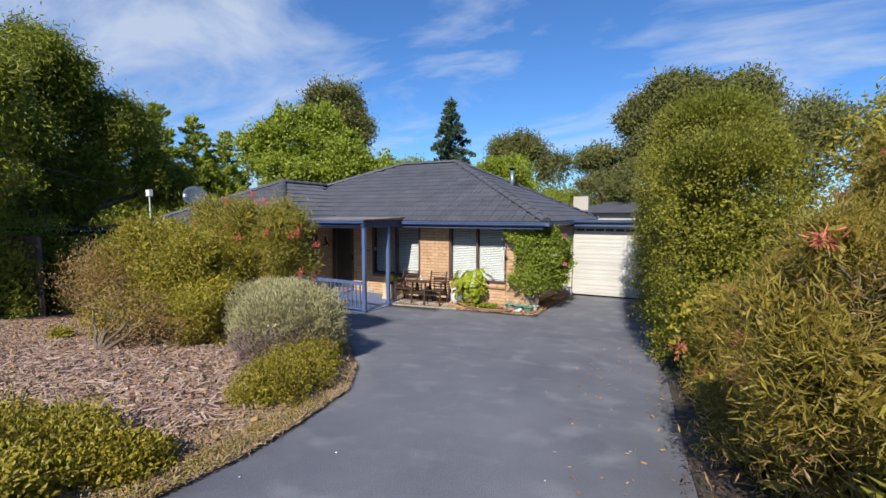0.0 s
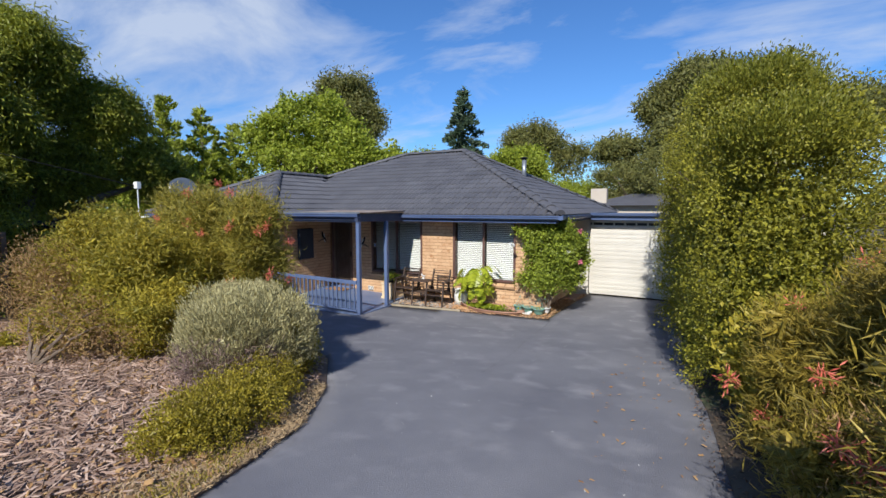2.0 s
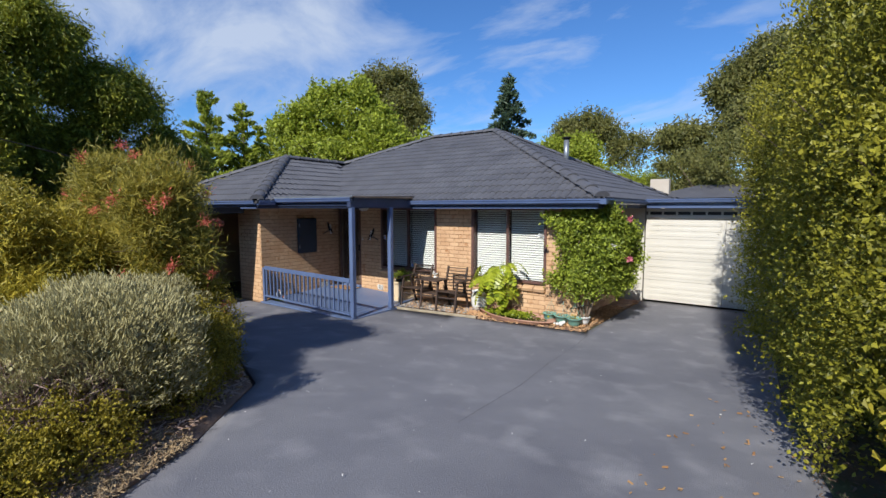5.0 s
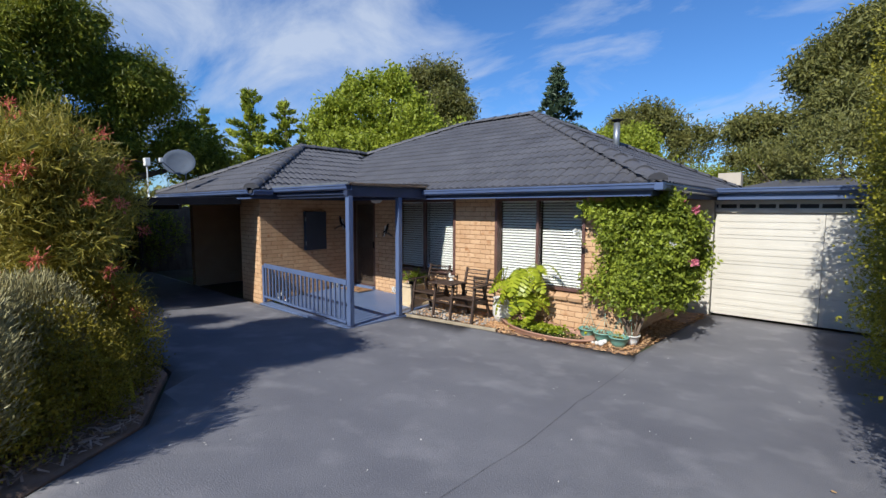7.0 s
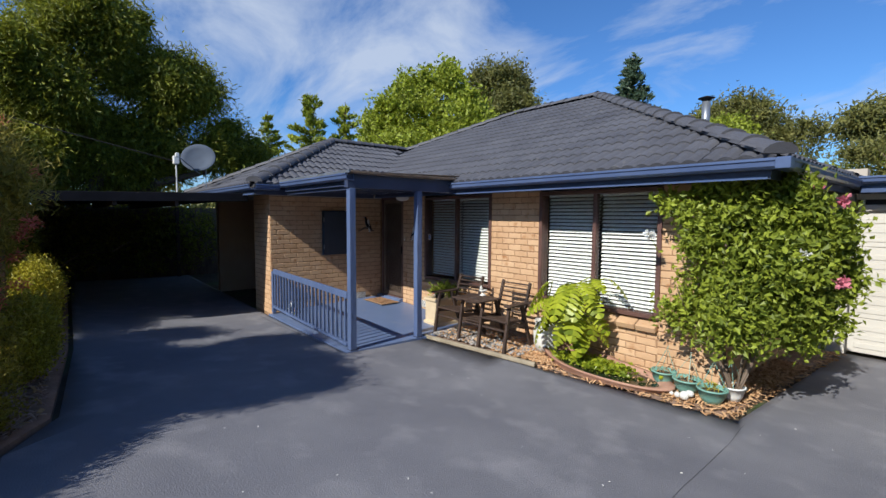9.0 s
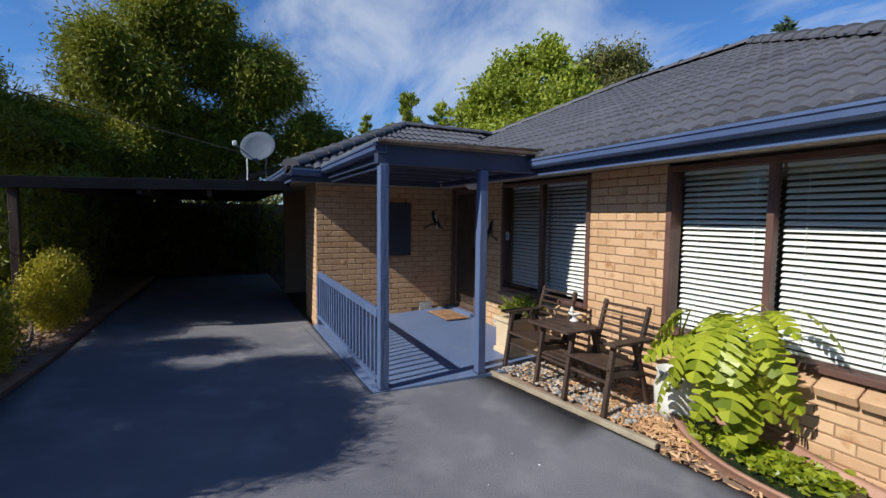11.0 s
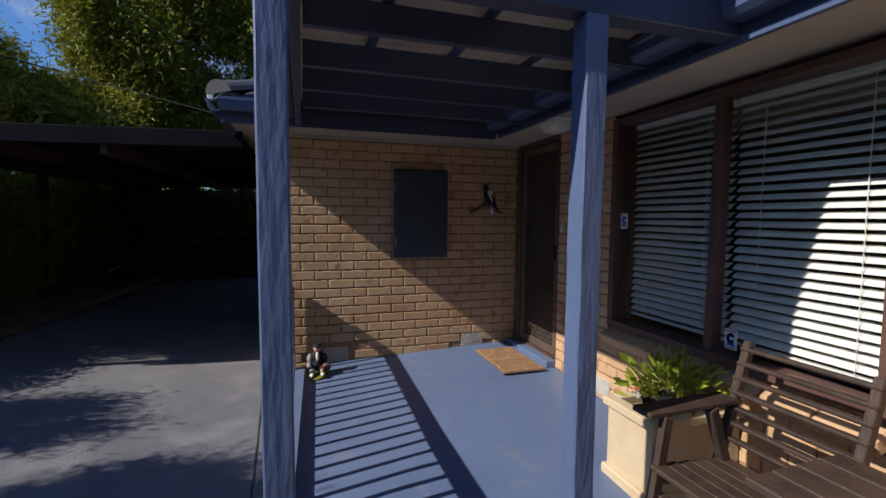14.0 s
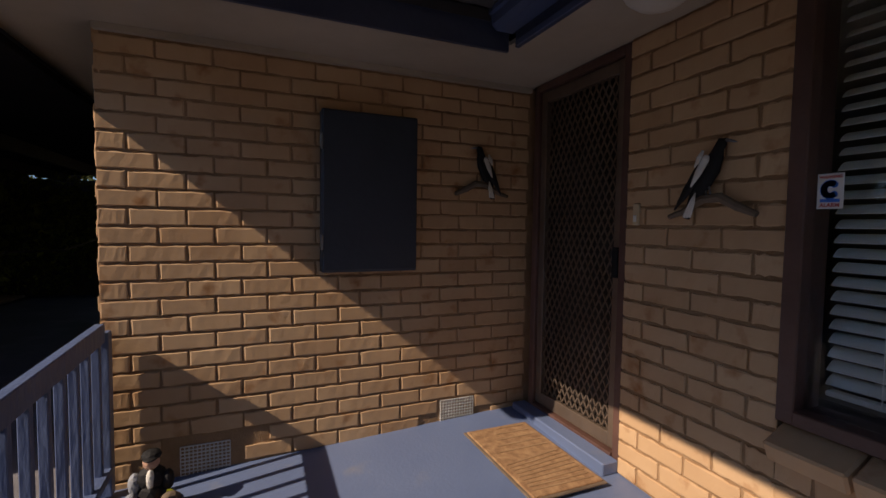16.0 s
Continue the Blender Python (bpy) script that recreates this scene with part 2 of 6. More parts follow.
glass_material()
surf("clear_sheet", (0.20, 0.155, 0.13), (0.34, 0.28, 0.24), 3, 0.6, 0.1, trans=0.07)

# ---- builders ----


def gz(x, y):
    """Height of the sloping ground: it falls from the street to the house."""
    u = np.clip(9.3 - y + 0.25 * (x + 3), -40, 12.5)
    return 0.105 * np.log1p(np.exp(2.5 * u)) / 2.5


def mesh_of(name, bm, material):
    me = bpy.data.meshes.new(name)
    bm.to_mesh(me)
    bm.free()
    for k in (material if isinstance(material, (list, tuple)) else [material]):
        me.materials.append(M[k])
    return me


def thing(name, x, y, z, label="", category="", group="", kind="", rz=0):
    ob = new(name)
    ob.matrix_world = pose(x, y, z, 0, 0, rz)
    ob.empty_display_size = 0.1
    return tagged(ob, label, category, group, kind)


def part(name, bm, material, parent=None, label="", kind=""):
    """Links a bmesh as one mesh object under a thing or part; a mesh may stand for a bmesh."""
    ob = new(name, bm if isinstance(bm, bpy.types.Mesh) else mesh_of(name, bm, material))
    if parent:
        ob.parent = parent
    return tagged(ob, label, kind=kind)


def box(bm, x0, x1, y0, y1, z0, z1, bevel=0.0, turn=None):
    """A box in a bmesh, with rounded edges; turn is a matrix laid over it."""
    v = bmesh.ops.create_cube(bm, size=1)["verts"]
    m = Matrix.Translation(((x0 + x1) / 2, (y0 + y1) / 2, (z0 + z1) / 2)) @ Matrix.Diagonal((x1 - x0, y1 - y0, z1 - z0, 1))
    bmesh.ops.transform(bm, matrix=m, verts=v)
    if bevel:
        e = list({e for q in v for e in q.link_edges})
        r = bmesh.ops.bevel(bm, geom=e, offset=bevel, segments=1, affect="EDGES")
        v = list({q for q in v if q.is_valid} | {q for q in r["verts"]})
    if turn is not None:
        bmesh.ops.transform(bm, matrix=turn, verts=v)
    return bm


def abox(*a, **k):
    return box(bmesh.new(), *a, **k)


def bar(bm, p, q, w, h, bevel=0.004):
    """A bar of section w x h from p to q."""
    p, q = Vector(p), Vector(q)
    d = q - p
    m = Matrix.Translation((p + q) / 2) @ d.to_track_quat("Z", "Y").to_matrix().to_4x4()
    return box(bm, -w / 2, w / 2, -h / 2, h / 2, -d.length / 2, d.length / 2, bevel, m)


def tube(bm, pts, radii, n=8):
    """A tapered round limb through points."""
    rings = []
    for i, p in enumerate(pts):
        p = Vector(p)
        d = (Vector(pts[min(i + 1, len(pts) - 1)]) - Vector(pts[max(i - 1, 0)])).normalized()
        q = d.to_track_quat("Z", "Y")
        rings.append([bm.verts.new(p + q @ Vector((math.cos(2 * math.pi * k / n), math.sin(2 * math.pi * k / n), 0)) * radii[i]) for k in range(n)])
    for a, b in zip(rings, rings[1:]):
        for k in range(n):
            bm.faces.new((a[k], a[(k + 1) % n], b[(k + 1) % n], b[k]))
    bm.faces.new(rings[-1]); bm.faces.new(rings[0][::-1])
    return bm


def lathe(bm, prof, n=20, at=(0, 0, 0), squash=(1, 1)):
    """A turned shape from (radius, height) pairs."""
    rings = [[bm.verts.new((at[0] + r * squash[0] * math.cos(2 * math.pi * k / n), at[1] + r * squash[1] * math.sin(2 * math.pi * k / n), at[2] + z)) for k in range(n)] for r, z in prof]
    for a, b in zip(rings, rings[1:]):
        for k in range(n):
            f = bm.faces.new((a[k], a[(k + 1) % n], b[(k + 1) % n], b[k]))
            f.smooth = True
    bm.faces.new(rings[0][::-1]); bm.faces.new(rings[-1])
    return bm


def quick_mesh(name, verts, faces, material, smooth=False):
    """A mesh from arrays; every face has the same number of corners."""
    verts, faces = np.asarray(verts, dtype=np.float32), np.asarray(faces, dtype=np.int32)
    me = bpy.data.meshes.new(name)
    k = faces.shape[1]
    me.vertices.add(len(verts)); me.loops.add(faces.size); me.polygons.add(len(faces))
    me.vertices.foreach_set("co", verts.ravel())
    me.loops.foreach_set("vertex_index", faces.ravel())
    me.polygons.foreach_set("loop_start", np.arange(0, faces.size, k, dtype=np.int32))
    me.polygons.foreach_set("loop_total", np.full(len(faces), k, dtype=np.int32))
    me.update(calc_edges=True)
    me.polygons.foreach_set("use_smooth", np.full(len(faces), smooth, dtype=bool))
    me.materials.append(M[material])
    return me


def leaves_mesh(name, centre, along, length, width, material, rng, fold=0.25):
    """Pointed leaves: each a bent rhombus of four corners at a centre, along a direction."""
    n = len(centre)
    along = along / (np.linalg.norm(along, axis=1, keepdims=True) + 1e-9)
    side = np.cross(along, rng.normal(size=(n, 3)))
    side /= np.linalg.norm(side, axis=1, keepdims=True) + 1e-9
    nor = np.cross(along, side)
    length, width = np.reshape(length, (-1, 1)), np.reshape(width, (-1, 1))
    a = centre - along * length * 0.5
    b = centre + side * width * 0.5 + nor * width * fold
    c = centre + along * length * 0.5
    d = centre - side * width * 0.5 + nor * width * fold
    v = np.stack([a, b, c, d], 1).reshape(-1, 3)
    return quick_mesh(name, v, np.arange(4 * n).reshape(-1, 4), material)


def crown_points(blobs, clumps, per, spread, rng, shell=0.35, floor=0.05, square=2.0):
    """Leaf centres in clumps near the skin of overlapping rounded bodies, and the way each one points."""
    blobs = np.array(blobs, float)
    area = (blobs[:, 3] * blobs[:, 4] * blobs[:, 5]) ** (2 / 3)
    which = rng.choice(len(blobs), clumps, p=area / area.sum())
    d = rng.normal(size=(clumps, 3))
    d /= (np.abs(d) ** square).sum(1, keepdims=True) ** (1 / square)
    r = 1 - shell * rng.random(clumps) ** 1.6 + 0.05 * rng.normal(size=clumps)
    cc = blobs[which, :3] + d * blobs[which, 3:6] * r[:, None]
    out = np.repeat(d, per, 0)
    pts = np.repeat(cc, per, 0) + rng.normal(size=(clumps * per, 3)) * spread
    keep = pts[:, 2] > floor + gz(pts[:, 0], pts[:, 1])
    return pts[keep], out[keep]


def lumpy(blobs, lumps, seed):
    """Smaller rounded bodies over the skin of larger ones, for an uneven outline with gaps."""
    r = np.random.default_rng(seed + 5)
    b = np.array(blobs, float)
    area = (b[:, 3] * b[:, 4] * b[:, 5]) ** (2 / 3)
    out = [list(q[:3]) + list(q[3:] * 0.66) for q in b]
    for i in r.choice(len(b), lumps, p=area / area.sum()):
        d = r.normal(size=3)
        d[2] = abs(d[2]) * 0.9 if r.random() < 0.75 else d[2]
        d /= np.linalg.norm(d)
        k = r.uniform(0.22, 0.42)
        out.append(list(b[i, :3] + d * b[i, 3:] * r.uniform(0.55, 0.78)) + list(b[i, 3:] * k * np.array((1, 1, r.uniform(0.6, 0.95)))))
    return [tuple(q) for q in out]


def foliage(name, blobs, clumps, per, spread, size, material, seed, parent, shell=0.35, up=0.3, wild=0.8, square=2.0, floor=0.05, label="", inner=0.12):
    rng = np.random.default_rng(seed)
    p, d = crown_points(blobs, clumps, per, spread, rng, shell, floor, square)
    way = d * 0.7 + rng.normal(size=p.shape) * wild + np.array((0, 0, up))
    s = rng.uniform(0.7, 1.3, len(p))
    L, W = size[0] * s, size[1] * s
    if inner:
        k = int(len(p) * inner)
        b = np.array(blobs, float)[rng.integers(0, len(blobs), k)]
        q = b[:, :3] + rng.normal(size=(k, 3)) * b[:, 3:6] * 0.27
        ok = q[:, 2] > floor + gz(q[:, 0], q[:, 1])
        q = q[ok]
        p = np.vstack([p, q]); way = np.vstack([way, rng.normal(size=q.shape)])
        L = np.concatenate([L, np.full(len(q), min(size[0] * 2.5, 0.10 + size[0]))]); W = np.concatenate([W, np.full(len(q), min(max(size[1], size[0] * 0.4) * 2.5, 0.05 + size[1]))])
    ob = part(name, leaves_mesh(name, p, way, L, W, material, rng), material, parent, label)
    return ob


def limbs(parent, base, tips, r0, material, seed, name="trunk", forks=2):
    """A trunk that forks into bent, tapered limbs towards the tips."""
    rng = random.Random(seed)
    bm = bmesh.new()
    base = Vector(base)
    for t in tips:
        t = Vector(t)
        pts, rad = [], []
        for i in range(6):
            f = i / 5
            p = base.lerp(t, f)
            bow = math.sin(math.pi * f) * (t - base).length * 0.08
            p += Vector((rng.uniform(-1, 1), rng.uniform(-1, 1), rng.uniform(0, 1))) * bow
            pts.append(p); rad.append(r0 * (1 - 0.85 * f))
        tube(bm, pts, rad, 7)
        for _ in range(forks):
            k = rng.randrange(2, 5)
            q = pts[k] + Vector((rng.uniform(-1, 1), rng.uniform(-1, 1), rng.uniform(0, 1))) * (t - base).length * 0.3
            tube(bm, [pts[k], (pts[k] + q) / 2 + Vector((0, 0, 0.03)), q], [rad[k] * 0.6, rad[k] * 0.4, rad[k] * 0.15], 5)
    return part(name, bm, material, parent)


# ---- ground ----
def ground_sheet():
    def axis(a, b, step, far):
        v = list(np.arange(a, b + 1e-6, step))
        s, lo, hi = step, a, b
        left, right = [], []
        while hi < far:
            s *= 1.5
            lo, hi = lo - s, hi + s
            left.append(lo); right.append(hi)
        return np.array(left[::-1] + v + right)
    xs, ys = axis(-20, 8, 0.4, 2500), axis(-8, 20, 0.4, 2500)
    X, Y = np.meshgrid(xs, ys)
    Z = gz(X, Y) - 0.05
    v = np.stack([X, Y, Z], -1).reshape(-1, 3)
    nx, ny = len(xs), len(ys)
    i = (np.arange(ny - 1)[:, None] * nx + np.arange(nx - 1)[None]).ravel()
    f = np.stack([i, i + 1, i + nx + 1, i + nx], 1)
    ob = part("ground", quick_mesh("ground", v, f, "soil", True), "soil", None, "brown garden soil with sparse grass under the planting", "structure")
    return ob


ground_sheet()


def inside(poly, x, y):
    c = np.zeros(np.shape(x), bool)
    for (x0, y0), (x1, y1) in zip(poly, poly[1:] + poly[:1]):
        if y0 != y1:
            c ^= ((y0 > y) != (y1 > y)) & (x < (x1 - x0) * (y - y0) / (y1 - y0) + x0)
    return c


def draped(name, poly, step, lift, material, label, rough=0.0, seed=1, category="", thick=0.06):
    """A sheet with a thickness over the ground inside a plan outline."""
    bm = bmesh.new()
    bm.faces.new([bm.verts.new((x, y, 0)) for x, y in poly])
    x0, x1 = min(p[0] for p in poly), max(p[0] for p in poly)
    y0, y1 = min(p[1] for p in poly), max(p[1] for p in poly)
    for k in np.arange(x0 + step, x1, step):
        bmesh.ops.bisect_plane(bm, geom=bm.verts[:] + bm.edges[:] + bm.faces[:], plane_co=(k, 0, 0), plane_no=(1, 0, 0))
    for k in np.arange(y0 + step, y1, step):
        bmesh.ops.bisect_plane(bm, geom=bm.verts[:] + bm.edges[:] + bm.faces[:], plane_co=(0, k, 0), plane_no=(0, 1, 0))
    for v in bm.verts:
        v.co.z = float(gz(v.co.x, v.co.y)) + lift + rough * noise.noise(v.co * 1.3) + rough * 0.5 * noise.noise(v.co * 5.1)
    r = bmesh.ops.extrude_face_region(bm, geom=bm.faces[:])
    for v in [e for e in r["geom"] if isinstance(e, bmesh.types.BMVert)]:
        v.co.z -= thick
    bmesh.ops.recalc_face_normals(bm, faces=bm.faces[:])
    for f in bm.faces:
        f.smooth = abs(f.normal.z) > 0.6
    return part(name, bm, material, None, label, "structure")


DRIVE = [(-2.2, -9.0), (-2.3, 0.2), (-2.4, 1.5), (-2.55, 2.3), (-2.8, 3.2), (-3.4, 4.2), (-4.3, 5.2), (-5.6, 5.75), (-8.0, 5.85), (-16.5, 5.85), (-16.5, 8.56), (-6.52, 8.56),
         (-6.52, 9.83), (-2.63, 10.36), (-2.45, 13.8), (2.6, 13.8), (2.6, 10.6), (0.6, 10.2), (0.2, 8.0), (0.3, 5.5), (0.42, 3.0), (0.6, 0.5), (0.7, -9.0)]
draped("road", DRIVE, 0.5, 0.0, "asphalt", "bluish grey painted asphalt driveway, worn paler in patches")


def crack_line(pts, w):
    bm = bmesh.new()
    fine = []
    for (a, b), (c, d) in zip(pts, pts[1:]):
        for i in range(24):
            f = i / 24
            fine.append((a + (c - a) * f, b + (d - b) * f))
    rows = []
    for i, (a, b) in enumerate(fine):
        o = 0.012 * noise.noise(Vector((a * 3, b * 3, 0)))
        ww = w * (0.5 + abs(noise.noise(Vector((a * 5, b * 5, 2)))))
        nx, ny = 0.8, 0.6
        z = float(gz(a, b)) + 0.005
        rows.append((bm.verts.new((a + nx * (o - ww), b + ny * (o - ww), z)), bm.verts.new((a + nx * (o + ww), b + ny * (o + ww), z))))
    for p, q in zip(rows, rows[1:]):
        bm.faces.new((p[0], p[1], q[1], q[0]))
    return part("joint", bm, "crack", None, "dark narrow joint line across the asphalt", "structure")


crack_line([(-2.56, 10.30), (-2.42, 8.2), (-2.26, 7.0), (-2.18, 5.6)], 0.0022)
crack_line([(-6.58, 8.52), (-9.6, 8.40)], 0.008)

# ---- house: walls, soffits, roof ----
WX, WY0, WY1, SOF = -9.45, 8.62, 10.90, 2.17
EX = -2.95


def wall_box(name, x0, x1, y0, y1, z0, z1, material, label, category=""):
    return part(name, abox(x0, x1, y0, y1, z0, z1), material, None, label, "structure")


wall_porch = wall_box("wall_porch", WX - 0.2, WX, WY0, 13.0, -0.1, SOF, "mortar", "tan brick wall beside the porch, raked joints")
wall_box("wall_bay", -10.52, -10.32, WY0 + 0.2, 13.0, -0.1, SOF, "brick_join", "tan brick wall in the shade of a deep bay")
wall_box("wall_bay_back", -13.0, WX - 0.2, 13.0, 13.2, -0.1, SOF, "brick_join", "brick wall at the back of a dark bay")
wall_carport = wall_box("wall_carport", -10.32, WX - 0.2, WY0, WY0 + 0.2, -0.1, SOF, "mortar", "tan brick wall along the dark carport")
wall_front = wall_box("wall_front", -8.60, -7.90, WY1, WY1 + 0.2, -0.1, SOF, "mortar", "tan brick pier between the front door and a window")
wall_pier = wall_box("wall_pier", -6.21, -5.29, WY1, WY1 + 0.2, -0.1, SOF, "mortar", "tan brick pier between two wide windows")
wall_end = wall_box("wall_end", -3.60, EX, WY1, WY1 + 0.2, -0.1, SOF, "mortar", "tan brick house corner behind a climbing rose")
wall_sill = wall_box("wall_under_window", -7.90, -6.21, WY1, WY1 + 0.2, -0.1, 0.56, "mortar", "tan brick wall under the porch window")
wall_sill2 = wall_box("wall_under_window", -5.29, -3.60, WY1, WY1 + 0.2, -0.1, 0.56, "mortar", "tan brick wall under the wide window")
wall_east = wall_box("wall_east", EX - 0.2, EX, WY1 + 0.2, 18.5, -0.1, SOF, "brick_join", "tan brick side wall of the house")
wall_box("wall_back", -13.0, EX, 18.5, 18.7, -0.1, SOF, "brick_join", "plain brick rear wall of the house")
wall_box("wall_west", -13.2, -13.0, WY0, 18.7, -0.1, SOF, "brick_join", "plain brick west wall of the house")
wall_box("wall_inner", WX, EX - 0.2, 13.0, 13.1, -0.1, SOF, "room_dark", "plain inner wall behind the window blinds")
wall_box("wall_inner_side", -6.0, -5.5, 12.6, 12.99, -0.1, SOF, "room_dark", "plain inner wall stub behind the window blinds")
wall_box("floor", WX, EX - 0.2, WY1 + 0.2, 13.0, -0.05, 0.1, "room_dark", "dark floor inside the house")
wall_box("ceiling", WX, EX - 0.2, WY1 + 0.25, 13.0, SOF - 0.03, SOF + 0.0, "soffit", "pale flat ceiling inside the house")

# soffits
for a in ((WX - 4.6, WX, 8.21, WY0 - 0.0), (-13.0, WX - 0.2, WY0, 13.0), (WX, -8.90, 8.21, 10.92), (-8.90, -2.52, 10.42, WY1 + 0.22), (EX, -2.52, WY1 + 0.22, 18.5)):
    part("ceiling", abox(a[0], a[1], a[2], a[3], SOF, SOF + 0.02), "soffit", None, "cream painted flat eaves lining", "structure")
part("trim", abox(WX + 0.0, WX + 0.03, WY0, WY1, SOF - 0.03, SOF - 0.001), "soffit", None, "narrow cream bead under the eaves lining", "structure")

TAN = 0.475


def roof_face(name, o, a, s, poly, material="roof_deck"):
    """A roof plane: o is its eave corner, a the way along the eave, s the way up the slope in plan; poly holds (along, in) in plan metres."""
    bm = bmesh.new()
    top = [bm.verts.new(Vector(o) + Vector((*a, 0)) * u + Vector((*s, TAN)) * v) for u, v in poly]
    bm.faces.new(top)
    r = bmesh.ops.extrude_face_region(bm, geom=bm.faces[:])
    for v in [e for e in r["geom"] if isinstance(e, bmesh.types.BMVert)]:
        v.co.z -= 0.05
    bmesh.ops.recalc_face_normals(bm, faces=bm.faces[:])
    return part(name, bm, material, None, "dark grey tiled roof slope", "structure")


TILE_W, TILE_L = 0.30, 0.345


def tile_verts():
    """One tile: a double roll with a thick front lip, from front to back."""
    us = np.linspace(0, 1, 9)
    rise = 0.030 * np.abs(np.sin(us * math.pi * 2)) ** 0.8 * (np.sin(us * math.pi * 2) > -2)
    v = []
    for y, add in ((0.0, -0.012), (0.0, 0.022), (TILE_L * 1.08, 0.0)):
        for u, r in zip(us, rise):
            v.append((u * TILE_W * 0.985, y, add + r * (1 if add > -0.01 else 0.25)))
    f = []
    for k in range(2):
        for i in range(8):
            f.append((k * 9 + i, k * 9 + i + 1, (k + 1) * 9 + i + 1, (k + 1) * 9 + i))
    return np.array(v), np.array(f)


TV, TF = tile_verts()
TILE = quick_mesh("tile", TV, TF, "roof_tile")


def tiles(face, o, a, s, poly, as_parts, limit=300):
    tilt = math.atan(TAN)
    up = Vector((s[0] * math.cos(tilt), s[1] * math.cos(tilt), math.sin(tilt)))
    al = Vector((*a, 0))
    nor = al.cross(up)
    rot = Matrix((al, up, nor)).transposed()
    vmax = max(p[1] for p in poly)
    umin, umax = min(p[0] for p in poly), max(p[0] for p in poly)
    allv, count = [], 0
    row = 0
    v = -0.03
    while v < vmax:
        u = umin - TILE_W + (TILE_W / 2 if row % 2 else 0) * 0
        while u < umax + TILE_W:
            cu, cv = u + TILE_W / 2, v + TILE_L * math.cos(tilt) / 2
            if inside(poly, np.array([cu]), np.array([cv]))[0]:
                at = Vector(o) + al * u + Vector((*s, TAN)) * v + nor * 0.012
                at += nor * random.uniform(-0.002, 0.003)
                if as_parts and count < limit:
                    ob = new("tile", TILE)
                    ob.parent = face
                    ob.matrix_local = Matrix.Translation(at) @ rot.to_4x4()
                    count += 1
                else:
                    allv.append(TV @ np.array(rot).T + np.array(at))
            u += TILE_W
        v += TILE_L * math.cos(tilt) * 0.93
        row += 1
    if allv:
        n = len(allv)
        fs = np.concatenate([TF + i * len(TV) for i in range(n)])
        part("tiles", quick_mesh("tiles", np.vstack(allv), fs, "roof_join"), "", face, kind="stuff")


EZ = 2.29
ROOFS = [
    # front slope of the main part
    ("roof_front", (-8.85, 10.37, EZ), (1, 0), (0, 1), [(0, 0), (6.41, 0), (2.02, 4.39), (-0.2, 4.39), (-2.6, 2.6)], True),
    ("roof_east", (-2.44, 10.37, EZ), (0, 1), (-1, 0), [(0, 0), (8.78, 0), (4.39, 4.39)], False),
    ("roof_back", (-2.44, 19.15, EZ), (-1, 0), (0, -1), [(0, 0), (11.61, 0), (7.22, 4.39), (4.39, 4.39)], False),
    ("roof_west", (-14.05, 19.15, EZ), (0, -1), (1, 0), [(0, 0), (10.97, 0), (8.37, 2.6), (6.18, 2.6), (4.39, 4.39)], False),
    ("roof_wing_front", (-14.05, 8.18, EZ), (1, 0), (0, 1), [(0, 0), (5.2, 0), (2.6, 2.6)], True),
    ("roof_wing_east", (-8.85, 8.18, EZ), (0, 1), (-1, 0), [(0, 0), (2.19, 0), (4.79, 2.6), (2.6, 2.6)], True),
]
for nm, o, a, s, poly, near in ROOFS:
    face = roof_face(nm, o, a, s, poly)
    ROOFS[ROOFS.index((nm, o, a, s, poly, near))] = (nm, o, a, s, poly, near, face)


def capping(p, q, label="rounded ridge capping tiles"):
    """Overlapping ridge caps from p up to q."""
    p, q = Vector(p), Vector(q)
    d = q - p
    n = max(1, round(d.length / 0.38))
    bm = bmesh.new()
    turn = d.to_track_quat("Y", "Z").to_matrix().to_4x4()
    for i in range(n):
        at = p + d * (i / n)
        vs = []
        for y, k in ((0, 1.12), (0.0, 1.0), (d.length / n * 1.06, 0.95)):
            ring = []
            for j in range(9):
                an = math.pi * (j / 8) * 1.0
                ring.append(bm.verts.new(Matrix.Translation(at) @ turn @ Vector((math.cos(an) * 0.125 * k, y, math.sin(an) * 0.085 * k + 0.01 + (0.012 if k > 1 or y == 0 else 0)))))
            vs.append(ring)
        for r1, r2 in zip(vs, vs[1:]):
            for j in range(8):
                bm.faces.new((r1[j], r1[j + 1], r2[j + 1], r2[j]))
        bm.faces.new(vs[1][::-1])
    return part("ridge_cap", bm, "roof_join", None, label, "structure")


RT = EZ + 4.39 * TAN
WT = EZ + 2.6 * TAN
capping((-2.44, 10.37, EZ + 0.02), (-6.83, 14.76, RT + 0.02))
capping((-6.83, 14.76, RT + 0.02), (-9.2, 14.76, RT + 0.02))
capping((-11.45, 12.97, WT), (-9.2, 14.76, RT + 0.02))
capping((-11.45, 10.78, WT + 0.02), (-11.45, 12.97, WT + 0.02))
capping((-8.85, 8.18, EZ + 0.02), (-11.45, 10.78, WT + 0.02))
capping((-14.05, 8.18, EZ + 0.02), (-11.45, 10.78, WT + 0.02))
capping((-2.44, 19.15, EZ + 0.02), (-6.83, 14.76, RT + 0.02))
part("valley", bar(bmesh.new(), (-8.86, 10.36, EZ + 0.0), (-11.45, 12.97, WT - 0.0), 0.16, 0.02), "roof_deck", None, "dark metal roof valley gutter", "structure")


